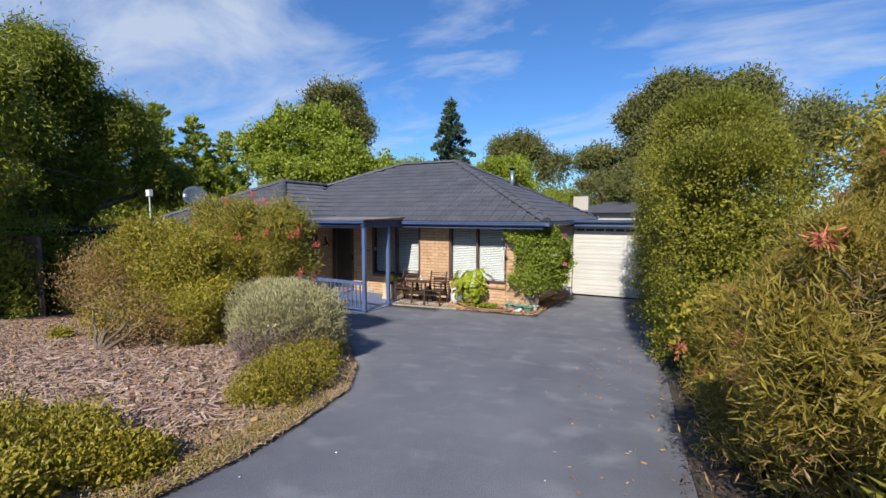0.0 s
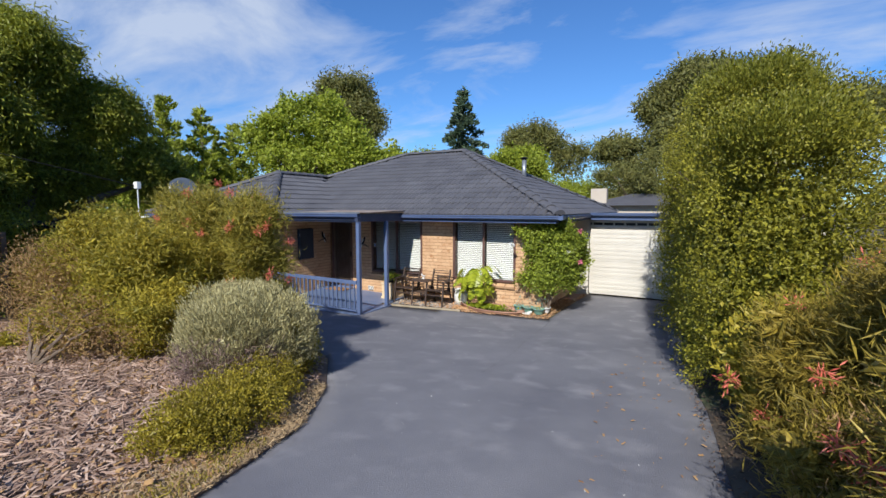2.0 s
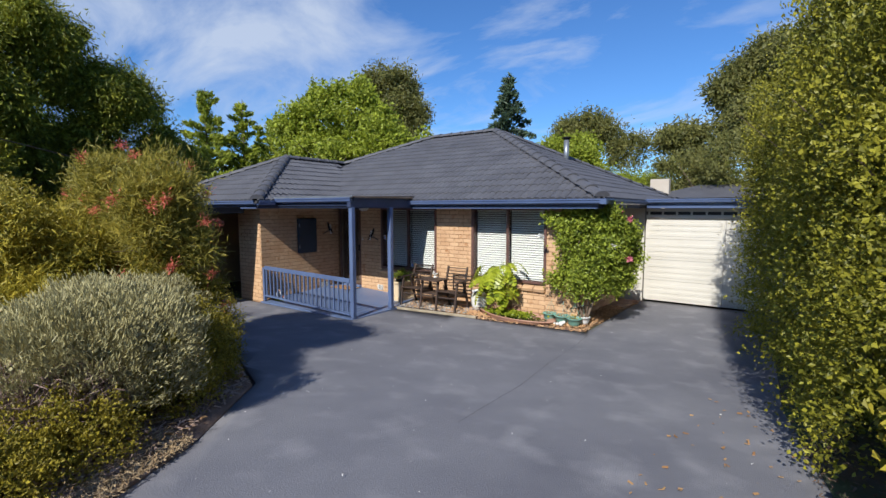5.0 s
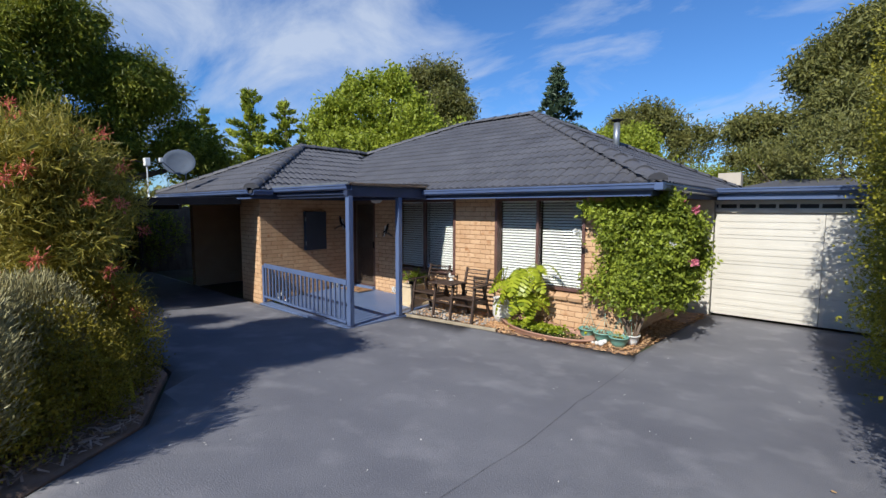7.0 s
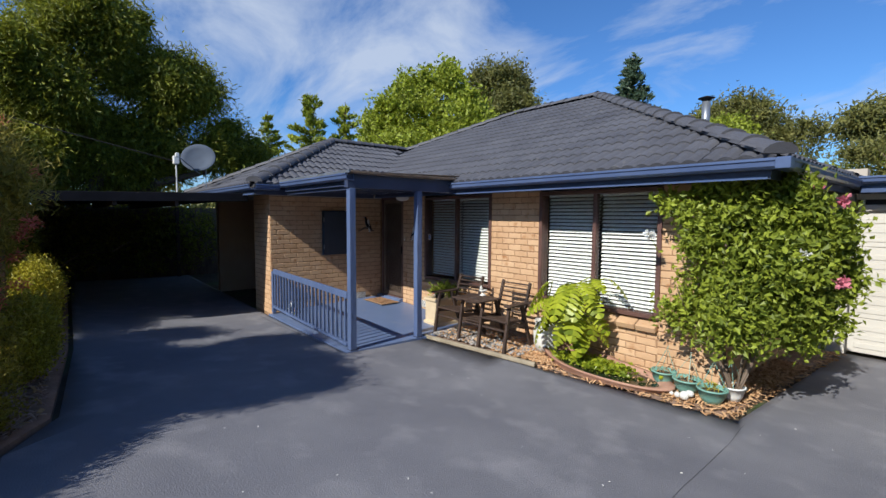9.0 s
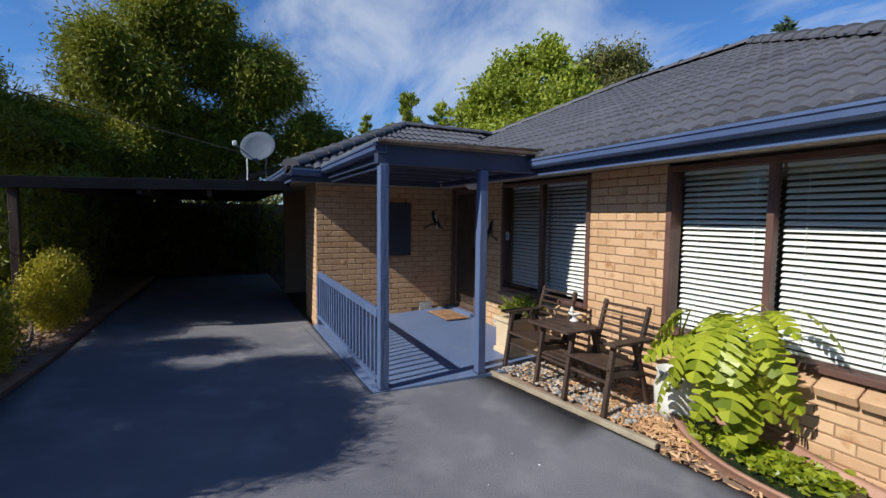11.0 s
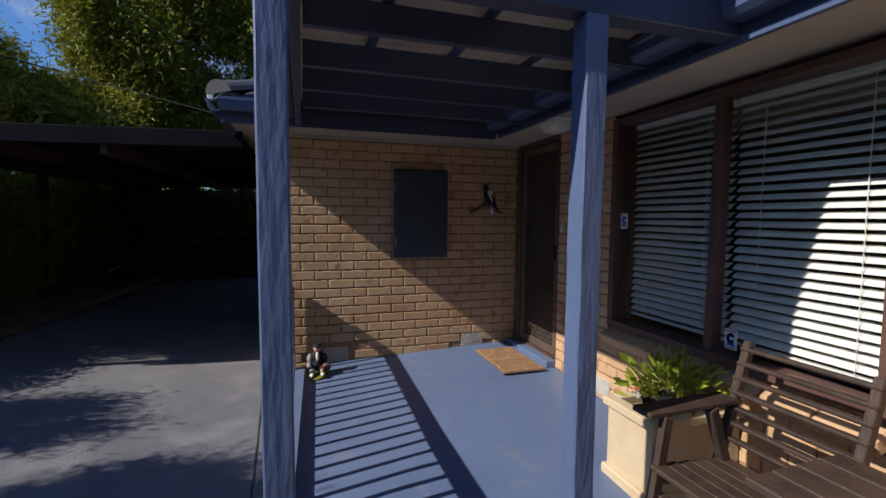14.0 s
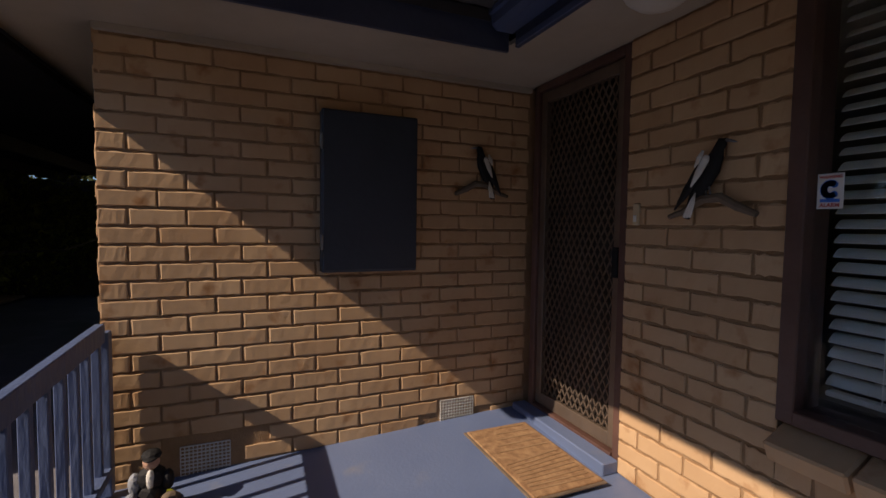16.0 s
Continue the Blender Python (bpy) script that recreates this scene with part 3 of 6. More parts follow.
def gutter(p, q, label="dark blue steel eaves gutter"):
    """A folded gutter with a rolled lip, and the fascia board behind it."""
    p, q = Vector(p), Vector(q)
    d = (q - p).normalized()
    out = Vector((d.y, -d.x, 0))
    prof = [(0.0, -0.088), (0.085, -0.088), (0.110, -0.066), (0.115, -0.028), (0.128, -0.02), (0.128, 0.0), (0.112, 0.004), (0.105, -0.01), (0.105, -0.03), (0.098, -0.062), (0.080, -0.080), (0.006, -0.080), (0.006, 0.0), (0.0, 0.0)]
    bm = bmesh.new()
    ends = [[bm.verts.new(e + out * (a - 0.03) + Vector((0, 0, b))) for a, b in prof] for e in (p, q)]
    k = len(prof)
    for i in range(k):
        bm.faces.new((ends[0][i], ends[0][(i + 1) % k], ends[1][(i + 1) % k], ends[1][i]))
    bm.faces.new(ends[0]); bm.faces.new(ends[1][::-1])
    bmesh.ops.recalc_face_normals(bm, faces=bm.faces[:])
    g = part("gutter", bm, "gutter_blue", None, label, "structure")
    f = bmesh.new()
    mid = (p + q) / 2 - out * 0.045
    bar(f, Vector((*p.xy, p.z - 0.10)) - out * 0.045, Vector((*q.xy, q.z - 0.10)) - out * 0.045, 0.02 if abs(d.y) > 0.5 else 0.17, 0.17 if abs(d.y) > 0.5 else 0.02, 0)
    return g


GZ = EZ + 0.0
gutter((-8.85, 10.37, GZ), (-2.44, 10.37, GZ))
gutter((-2.44, 10.37, GZ), (-2.44, 18.6, GZ))
gutter((-14.05, 8.18, GZ), (-8.85, 8.18, GZ))
gutter((-8.85, 8.18, GZ), (-8.85, 8.56, GZ))
part("gutter", abox(-2.446, -2.338, 10.270, 10.376, GZ - 0.090, GZ + 0.003, 0.004), "gutter_blue", None, "dark blue steel gutter corner", "structure")
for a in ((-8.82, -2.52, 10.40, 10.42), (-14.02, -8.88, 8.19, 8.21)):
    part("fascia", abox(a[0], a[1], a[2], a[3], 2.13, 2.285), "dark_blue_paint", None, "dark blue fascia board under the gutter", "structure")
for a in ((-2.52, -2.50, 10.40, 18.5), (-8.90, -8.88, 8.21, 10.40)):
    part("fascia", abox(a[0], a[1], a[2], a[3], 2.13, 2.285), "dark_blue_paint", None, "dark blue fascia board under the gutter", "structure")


for a in ((-8.80, -2.52, 10.388, 10.398), (-14.0, -8.90, 8.178, 8.188)):
    part("trim", abox(a[0], a[1], a[2], a[3], 2.128, 2.152), "gutter_blue", None, "narrow blue strip along the foot of the fascia", "structure")


# ---- porch: slab, posts, roof, balustrade ----
def porch_floor():
    bm = bmesh.new()
    x0, x1, y0, y1 = WX, -6.50, 8.56, WY1
    pts = [(x0, y0, 0.030), (x1, y0, 0.035), (x1, 9.80, 0.03), (x1 + 0.02, 10.2, 0.03), (-6.62, y1, 0.035), (x0, y1, 0.13)]
    top = [bm.verts.new(p) for p in pts]
    bm.faces.new(top)
    r = bmesh.ops.extrude_face_region(bm, geom=bm.faces[:])
    for v in [e for e in r["geom"] if isinstance(e, bmesh.types.BMVert)]:
        v.co.z = -0.1
    bmesh.ops.recalc_face_normals(bm, faces=bm.faces[:])
    part("floor", bm, "porch_paint", None, "smooth blue-grey painted concrete porch floor", "structure")
    part("step", abox(-9.42, -8.60, 10.80, WY1 - 0.002, 0.10, 0.165, 0.006), "porch_paint", None, "low blue-grey painted step below the door", "structure")


porch_floor()


def post(x, y, top, rise=0.0):
    t = thing("porch_post", x, y, rise, "blue painted square timber porch post with rough grain", "post", "porch posts")
    bm = bmesh.new()
    box(bm, -0.045, 0.045, -0.045, 0.045, 0.0, top - rise, 0.006)
    bmesh.ops.subdivide_edges(bm, edges=[e for e in bm.edges if abs((e.verts[0].co - e.verts[1].co).z) > 1], cuts=30)
    for v in bm.verts:
        v.co.x += 0.003 * noise.noise(Vector((x, 0, v.co.z * 4))); v.co.y += 0.003 * noise.noise(Vector((y, 5, v.co.z * 4)))
    part("shaft", bm, "blue_paint", t)
    part("foot", abox(-0.052, 0.052, -0.052, 0.052, -0.03, 0.03, 0.004), "dark_blue_paint", t)
    return t


post(-6.56, 8.67, 2.15, 0.02)
post(-6.56, 9.74, 2.15, 0.02)


def canopy():
    t = thing("porch_roof", -7.7, 9.4, 2.15, "dark blue timber porch roof frame under corrugated sheets", "porch roof")
    inv = Matrix.Translation((7.7, -9.4, -2.15))

    def add(nm, bm, mat, label=""):
        bmesh.ops.transform(bm, matrix=inv, verts=bm.verts)
        return part(nm, bm, mat, t, label)
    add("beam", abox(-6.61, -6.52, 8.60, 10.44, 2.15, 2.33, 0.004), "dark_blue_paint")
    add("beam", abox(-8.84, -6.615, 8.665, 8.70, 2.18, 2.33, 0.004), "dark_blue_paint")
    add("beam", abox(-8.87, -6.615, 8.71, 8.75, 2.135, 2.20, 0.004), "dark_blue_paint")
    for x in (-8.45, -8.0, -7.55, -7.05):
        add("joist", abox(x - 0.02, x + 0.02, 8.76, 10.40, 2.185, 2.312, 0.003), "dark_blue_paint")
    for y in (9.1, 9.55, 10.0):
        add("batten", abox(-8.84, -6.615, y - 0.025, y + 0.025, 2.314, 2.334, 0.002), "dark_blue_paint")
    bm = bmesh.new()
    n = 120
    rows = []
    for i in range(n + 1):
        x = -8.86 + (2.42) * i / n
        z = 2.345 + 0.009 * math.sin(x * 2 * math.pi / 0.076)
        rows.append((bm.verts.new((x, 8.60, z)), bm.verts.new((x, 10.44, z + 0.05))))
    for (a, b), (c, d) in zip(rows, rows[1:]):
        bm.faces.new((a, c, d, b))
    add("roof_sheet", bm, "clear_sheet", "weathered translucent corrugated plastic roof sheets")
    add("edge_strip", abox(-8.86, -6.46, 8.58, 8.62, 2.335, 2.372, 0.004), "grey_metal", "pale metal roof edge strip")
    add("edge_strip", abox(-6.50, -6.44, 8.625, 10.36, 2.335, 2.365, 0.004), "trunk_brown", "rusty metal roof edge strip")


canopy()
gutter((-8.86, 8.655, 2.335), (-6.50, 8.655, 2.335))


def balustrade():
    t = thing("porch_balustrade", -7.95, 8.64, 0.03, "blue painted timber balustrade with square balusters", "railing")
    m = Matrix.Translation((7.95, -8.64, -0.03))

    def add(nm, bm):
        bmesh.ops.transform(bm, matrix=m, verts=bm.verts)
        return part(nm, bm, "blue_paint", t)
    add("top_rail", bar(bmesh.new(), (-9.36, 8.64, 0.80), (-6.61, 8.64, 0.755), 0.04, 0.085))
    add("bottom_rail", bar(bmesh.new(), (-9.36, 8.64, 0.17), (-6.61, 8.64, 0.10), 0.07, 0.035))
    add("end_post", abox(-9.42, -9.36, 8.61, 8.67, 0.05, 0.80, 0.004))
    n = 21
    for i in range(n):
        x = -9.30 + (2.62) * i / (n - 1)
        add("baluster", abox(x - 0.015, x + 0.015, 8.625, 8.655, 0.14, 0.77, 0.003))


balustrade()


# ---- windows and doors ----
def window(nm, x0, x1, z0, z1, label):
    t = thing(nm, (x0 + x1) / 2, WY1, z0, label, "window", kind="structure")
    ox, oz = (x0 + x1) / 2, z0
    w, h = (x1 - x0) / 2, z1 - z0

    def add(name, bm, mat, par=t, lab="", kind=""):
        return part(name, bm, mat, par, lab, kind)
    fr = bmesh.new()
    box(fr, -w, -w + 0.055, -0.02, 0.12, 0, h, 0.004)
    box(fr, w - 0.055, w, -0.02, 0.12, 0, h, 0.004)
    box(fr, -w + 0.055, w - 0.055, -0.018, 0.12, h - 0.05, h - 0.003, 0.004)
    box(fr, -w + 0.055, w - 0.055, -0.03, 0.12, 0.003, 0.05, 0.004)
    add("window_frame", fr, "brown_frame")
    add("mullion", abox(-0.025, 0.025, 0.0, 0.075, 0.05, h - 0.05, 0.003), "brown_frame")
    for a, b in ((-w + 0.055, -0.025), (0.025, w - 0.055)):
        p = add("pane", abox(a + 0.002, b - 0.002, 0.03, 0.036, 0.052, h - 0.052), "glass")
        p.visible_shadow = False
    return t


def blind(x0, x1, z0, z1, seed):
    rng = random.Random(seed)
    t = thing("venetian_blind", (x0 + x1) / 2, WY1 + 0.16, z1, "white venetian blind lowered, its slats half closed", "blind", "window blinds")
    w, h = (x1 - x0) / 2, z1 - z0
    part("headrail", abox(-w, w, -0.025, 0.025, -0.045, 0, 0.003), "slat_white", t)
    bm = bmesh.new()
    pts = [(-0.025, -0.010), (-0.012, -0.002), (0.0, 0.003), (0.013, 0.006), (0.025, 0.006)]
    a = [bm.verts.new((-w, y, z)) for y, z in pts]
    b = [bm.verts.new((w, y, z)) for y, z in pts]
    for i in range(4):
        bm.faces.new((a[i], a[i + 1], b[i + 1], b[i]))
    r = bmesh.ops.extrude_face_region(bm, geom=bm.faces[:])
    for v in [e for e in r["geom"] if isinstance(e, bmesh.types.BMVert)]:
        v.co.z -= 0.002
    bmesh.ops.recalc_face_normals(bm, faces=bm.faces[:])
    me = mesh_of("slat", bm, "slat_white")
    n = int((h - 0.08) / 0.0475)
    for i in range(n):
        s = new("slat", me)
        s.parent = t
        s.matrix_local = pose(0, 0, -0.075 - i * 0.0475, rng.uniform(-1.2, 1.2) + 17, 0, rng.uniform(-0.1, 0.1))
    part("bottom_rail", abox(-w, w, -0.02, 0.02, -0.075 - n * 0.0475 - 0.01, -0.075 - n * 0.0475 + 0.008, 0.003), "slat_white", t)
    for u in (-0.6, 0.6):
        part("cord", abox(u * w - 0.0015, u * w + 0.0015, -0.032, -0.029, -h + 0.05, -0.04), "slat_white", t)
    return t


window("window_1", -7.90, -6.21, 0.66, 2.14, "wide brown framed window with white blinds behind")
window("window_2", -5.29, -3.60, 0.65, 2.14, "wide brown framed window with white blinds behind")
for a, b, z, sd in ((-7.84, -7.07, 0.70, 1), (-7.04, -6.27, 0.70, 2), (-5.23, -4.46, 0.69, 3), (-4.42, -3.66, 0.69, 4)):
    blind(a, b, z, 2.11, sd)
for x, z in ((-7.80, 1.42), (-6.93, 0.80)):
    t = thing("alarm_sticker", x, WY1 + 0.024, z, "small white and blue alarm sticker on the window", "sticker")
    part("backing", abox(-0.035, 0.035, 0, 0.002, -0.055, 0.055), "white_plastic", t)
    bm = bmesh.new()
    for k in range(14):
        an = math.radians(50 + 260 * k / 13)
        bmesh.ops.create_circle(bm, cap_ends=True, radius=0.0105, segments=10, matrix=pose(0.017 * math.cos(an), -0.0012, 0.005 + 0.02 * math.sin(an), 90))
    part("emblem", bm, "blue_ink", t)
    for words, zz, size in (("WARNING", 0.040, 0.0125), ("ALARM", -0.049, 0.0165)):
        text = bpy.data.curves.new("writing", "FONT")
        text.body, text.size, text.align_x, text.extrude, text.offset = words, size, "CENTER", 0.0004, 0.0004
        text.materials.append(M["red_paint"])
        word = new("writing", text)
        word.parent = t
        word.matrix_local = pose(0, -0.001, zz, 90)
    part("blue_bar", abox(-0.026, 0.026, -0.0015, 0, -0.034, -0.024), "blue_ink", t)


def door():
    t = thing("door_1", -8.995, WY1, 0.2, "dark security screen door with diagonal mesh grille", "door", kind="structure")
    fr = bmesh.new()
    for a, b in ((-0.395, -0.345), (0.345, 0.395)):
        box(fr, a, b, 0.0, 0.14, -0.08, 1.965, 0.004)
    box(fr, -0.345, 0.345, 0.0, 0.14, 1.92, 1.965, 0.003)
    box(fr, -0.345, 0.345, -0.01, 0.14, -0.08, -0.02, 0.003)
    part("door_frame", fr, "brown_frame", t)
    sc = bmesh.new()
    for a, b, c, d in ((-0.345, -0.29, -0.015, 1.915), (0.29, 0.345, -0.015, 1.915), (-0.29, 0.29, 1.85, 1.915), (-0.29, 0.29, -0.015, 0.06)):
        box(sc, a, b, 0.02, 0.05, c, d, 0.003)
    screen = part("screen_door", sc, "grille_bronze", t)
    g = bmesh.new()
    def clip(x0, z0, dx, dz):
        ts = []
        for lo, hi, o, dd in ((-0.29, 0.29, x0, dx), (0.06, 1.85, z0, dz)):
            a, b = (lo - o) / dd, (hi - o) / dd
            ts.append((min(a, b), max(a, b)))
        a, b = max(q[0] for q in ts), min(q[1] for q in ts)
        return (a, b) if b > a else None
    for sgn in (1, -1):
        z = -1.0
        while z < 3.0:
            r = clip(0, z, 1.0 * sgn, 1.75)
            if r:
                a, b = r
                bar(g, (a * sgn, 0.034, z + 1.75 * a), (b * sgn, 0.034, z + 1.75 * b), 0.0055, 0.008, 0)
            z += 0.082
    part("grille", g, "grille_bronze", screen)
    # leaf behind the grille is near-black to carry the recess's shade
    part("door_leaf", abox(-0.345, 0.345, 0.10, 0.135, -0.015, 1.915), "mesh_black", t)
    part("door_handle", abox(0.30, 0.335, 0.0, 0.02, 0.85, 1.0, 0.004), "black_paint", t)


door()
part("wall_inner_door", abox(-9.43, -8.61, WY1 + 0.14, WY1 + 0.2, 0, SOF - 0.01), "mesh_black", None, "near-black panel behind the door, the recess's darkness in its colour", "structure")

# garage
wall_box("wall_garage", EX, -2.46, 13.9, 14.1, -0.1, 2.13, "cream_steel", "cream garage front panel beside the door")
wall_box("wall_garage_far", 2.3, 2.6, 13.9, 14.1, -0.1, 2.13, "cream_steel", "cream garage front panel")
wall_box("wall_garage_side", 2.6, 2.8, 13.9, 19.5, -0.1, 2.13, "cream_steel", "cream garage side wall")
wall_box("wall_garage_back", EX, 2.8, 19.5, 19.7, -0.1, 2.13, "cream_steel", "cream garage back wall")


def garage_door():
    t = thing("door_2", -0.08, 13.95, 0.0, "cream sectional garage door with pressed horizontal panels, closed", "garage door", kind="structure")
    for r in range(4):
        for c in range(3):
            bm = bmesh.new()
            x0, x1, z0, z1 = -2.36 + c * 1.573, -2.36 + c * 1.573 + 1.568, 0.01 + r * 0.475, 0.01 + r * 0.475 + 0.47
            box(bm, x0, x1, 0, 0.04, z0, z1, 0.004)
            for zz in (0.10, 0.22, 0.34):
                box(bm, x0 + 0.06, x1 - 0.06, -0.008, 0.0, z0 + zz - 0.035, z0 + zz + 0.035, 0.006)
            part("panel", bm, "cream_steel", t)
    part("head", abox(-2.36, 2.36, -0.06, 0.02, 1.915, 1.985, 0.004), "cream_steel", t)
    part("head", abox(-2.36, 2.36, -0.06, 0.02, 2.055, 2.125, 0.004), "cream_steel", t)
    for k in range(17):
        x = -2.3 + k * 0.287
        part("vent_post", abox(x - 0.02, x + 0.02, -0.02, 0.02, 1.985, 2.055), "cream_steel", t)
    part("backing", abox(-2.36, 2.36, 0.05, 0.06, 1.95, 2.1), "mesh_black", t)


garage_door()
part("roof_garage", abox(EX - 0.05, 3.0, 13.70, 19.9, 2.20, 2.26), "grey_metal", None, "grey-blue flat garage roof", "structure")
part("fascia", abox(-2.38, 3.05, 13.62, 13.69, 2.13, 2.22, 0.004), "gutter_blue", None, "blue garage fascia board", "structure")
gutter((-2.38, 13.60, 2.33), (3.05, 13.60, 2.33))

# carport
def carport():
    t = thing("carport", -12.5, 7.0, 0.1, "open carport with a low flat roof, its shade put into near-black colour", "carport")
    m = Matrix.Translation((12.5, -7.0, -0.1))

    def add(nm, bm, mat, lab=""):
        bmesh.ops.transform(bm, matrix=m, verts=bm.verts)
        return part(nm, bm, mat, t, lab)
    # beam and roof are coloured near-black in place of deep shade
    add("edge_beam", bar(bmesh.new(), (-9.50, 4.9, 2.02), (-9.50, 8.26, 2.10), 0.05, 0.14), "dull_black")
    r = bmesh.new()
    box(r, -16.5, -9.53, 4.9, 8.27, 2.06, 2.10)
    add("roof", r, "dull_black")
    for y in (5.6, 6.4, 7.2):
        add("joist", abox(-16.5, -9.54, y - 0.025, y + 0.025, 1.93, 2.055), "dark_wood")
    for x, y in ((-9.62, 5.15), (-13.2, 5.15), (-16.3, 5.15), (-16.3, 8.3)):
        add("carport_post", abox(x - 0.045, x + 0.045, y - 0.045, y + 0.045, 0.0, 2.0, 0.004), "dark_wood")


carport()


# ---- planting ----
def plant(name, x, y, label, category, group=""):
    return thing(name, x, y, 0.0, label, category, group)


def shifted(blobs, x, y):
    return [(a - x, b - y, c, d, e, f) for a, b, c, d, e, f in blobs]


def bush(name, blobs, clumps, per, spread, size, material, seed, label, category="shrub", base=None, tips=(), r0=0.03, wood="trunk_brown", group="", flowers=None, lumps=0, **k):
    """A shrub or tree: limbs, and a crown of many leaves in clumps. Parts are laid in the world's own axes."""
    t = thing(name, 0, 0, 0, label, category, group)
    if not base:
        b = np.array(blobs, float)
        cx, cy = b[:, 0].mean(), b[:, 1].mean()
        base, r0 = (cx, cy, float(gz(cx, cy)) - 0.02), min(r0, 0.012 + 0.02 * float(b[:, 5].max()))
    if True:
        limbs(t, base, tips or [b[:3] for b in blobs], r0, wood, seed)
    foliage("crown", lumpy(blobs, lumps, seed) if lumps else blobs, clumps, per, spread, size, material, seed, t, **k)
    if flowers:
        n, mat, fs = flowers
        rng = np.random.default_rng(seed + 77)
        p, d = crown_points(blobs, n, 1, 0.01, rng, 0.04)
        d = d[p[:, 2] > 0.5]; p = p[p[:, 2] > 0.5]
        heads = []
        for q in range(4):
            pp = rng.normal(size=(46, 3)) * fs * 0.5
            heads.append(leaves_mesh("flower", pp, pp + rng.normal(size=(46, 3)) * 0.02, np.full(46, fs * 0.9), np.full(46, fs * 0.16), mat, rng))
        for q in range(len(p)):
            ob = new("flower", heads[q % 4])
            ob.parent = t
            ob.matrix_local = Matrix.Translation(p[q]) @ pose(0, 0, 0, rng.uniform(-60, 60), rng.uniform(-60, 60), 0)
    return t


# clipped dense hedge beside the drive
bush("hedge", [(0.78, 8.7, 2.15, 0.88, 1.5, 2.02), (0.92, 6.9, 1.75, 0.84, 1.1, 1.75), (0.50, 11.0, 2.15, 0.92, 1.35, 2.05), (0.60, 12.3, 1.9, 0.85, 0.9, 1.85)], 3300, 52, 0.080, (0.036, 0.026), "leaf_hedge", 11,
     "tall clipped hedge with small glossy leaves along the drive", "hedge", base=(0.9, 8.2, 0.2), tips=[(0.6, 7.2, 2.6), (1.0, 8.6, 3.4), (0.7, 9.9, 3), (1.1, 6.8, 2.4)], r0=0.07, shell=0.22, square=6.0, wild=0.9)
bush("hedge_shoots", [(0.75, 8.6, 4.12, 0.80, 1.3, 0.30), (0.85, 6.9, 3.30, 0.75, 0.9, 0.28), (0.75, 10.7, 4.1, 0.8, 1.0, 0.26)], 5200, 10, 0.08, (0.05, 0.018), "leaf_top", 12, "feathery light green shoots on top of the hedge", "hedge", shell=0.5, up=1.1, wild=0.5, inner=0.0)
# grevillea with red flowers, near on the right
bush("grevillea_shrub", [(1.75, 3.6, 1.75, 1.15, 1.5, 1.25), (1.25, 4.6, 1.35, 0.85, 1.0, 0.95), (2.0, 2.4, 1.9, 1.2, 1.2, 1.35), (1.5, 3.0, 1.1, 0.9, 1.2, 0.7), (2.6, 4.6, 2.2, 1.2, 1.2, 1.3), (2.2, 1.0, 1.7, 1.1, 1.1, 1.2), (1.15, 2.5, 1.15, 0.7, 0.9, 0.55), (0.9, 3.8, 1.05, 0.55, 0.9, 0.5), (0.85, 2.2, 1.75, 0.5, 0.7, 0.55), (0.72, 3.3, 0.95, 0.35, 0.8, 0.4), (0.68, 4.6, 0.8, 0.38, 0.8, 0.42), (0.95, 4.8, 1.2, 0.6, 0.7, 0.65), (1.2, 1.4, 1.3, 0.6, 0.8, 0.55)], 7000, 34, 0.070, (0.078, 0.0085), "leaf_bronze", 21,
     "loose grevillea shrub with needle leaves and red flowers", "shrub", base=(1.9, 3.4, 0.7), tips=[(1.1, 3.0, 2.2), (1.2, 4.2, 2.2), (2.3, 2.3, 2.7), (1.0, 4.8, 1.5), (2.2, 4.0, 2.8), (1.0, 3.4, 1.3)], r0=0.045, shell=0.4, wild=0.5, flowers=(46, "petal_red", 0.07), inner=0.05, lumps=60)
foliage("dry_growth", [(1.2, 3.0, 1.0, 0.7, 1.2, 0.6), (1.6, 2.4, 1.5, 0.9, 1.1, 0.8)], 900, 14, 0.08, (0.06, 0.010), "leaf_dry", 24, bpy.data.objects["grevillea_shrub"], shell=0.5, inner=0, label="dry rust-brown twig ends")
# unseen shrub beside the path's start, added to block sun from the grevillea
bush("shading_shrub", [(1.5, -0.1, 1.9, 0.65, 0.9, 1.0), (1.05, 0.7, 1.75, 0.5, 0.7, 0.75), (2.3, 0.3, 2.2, 0.7, 0.8, 1.1)], 1600, 14, 0.08, (0.07, 0.03), "leaf_bush", 72, "unseen leafy shrub added to shade the right drive edge", "shrub", shell=0.5, lumps=18)
bush("leafy_shrub", [(0.85, 5.55, 1.05, 0.5, 0.75, 0.6), (1.2, 4.9, 0.9, 0.6, 0.7, 0.5)], 900, 12, 0.06, (0.07, 0.045), "leaf_bush", 22, "low green shrub with broad leaves at the drive edge", "shrub", shell=0.5)
bush("tree", [(4.2, 9.5, 3.2, 1.7, 2.2, 1.6), (5.2, 7.4, 3.4, 1.9, 2.0, 1.5), (3.6, 7.6, 2.6, 1.4, 1.6, 1.5), (4.4, 5.2, 2.8, 1.5, 1.8, 1.6), (6.2, 10.0, 3.4, 2.2, 2.0, 1.9)], 4200, 14, 0.13, (0.12, 0.035), "leaf_bush", 23, "leafy green tree behind the hedge", "tree", base=(4.4, 7.5, 0.2), r0=0.1, up=-0.3, lumps=45)
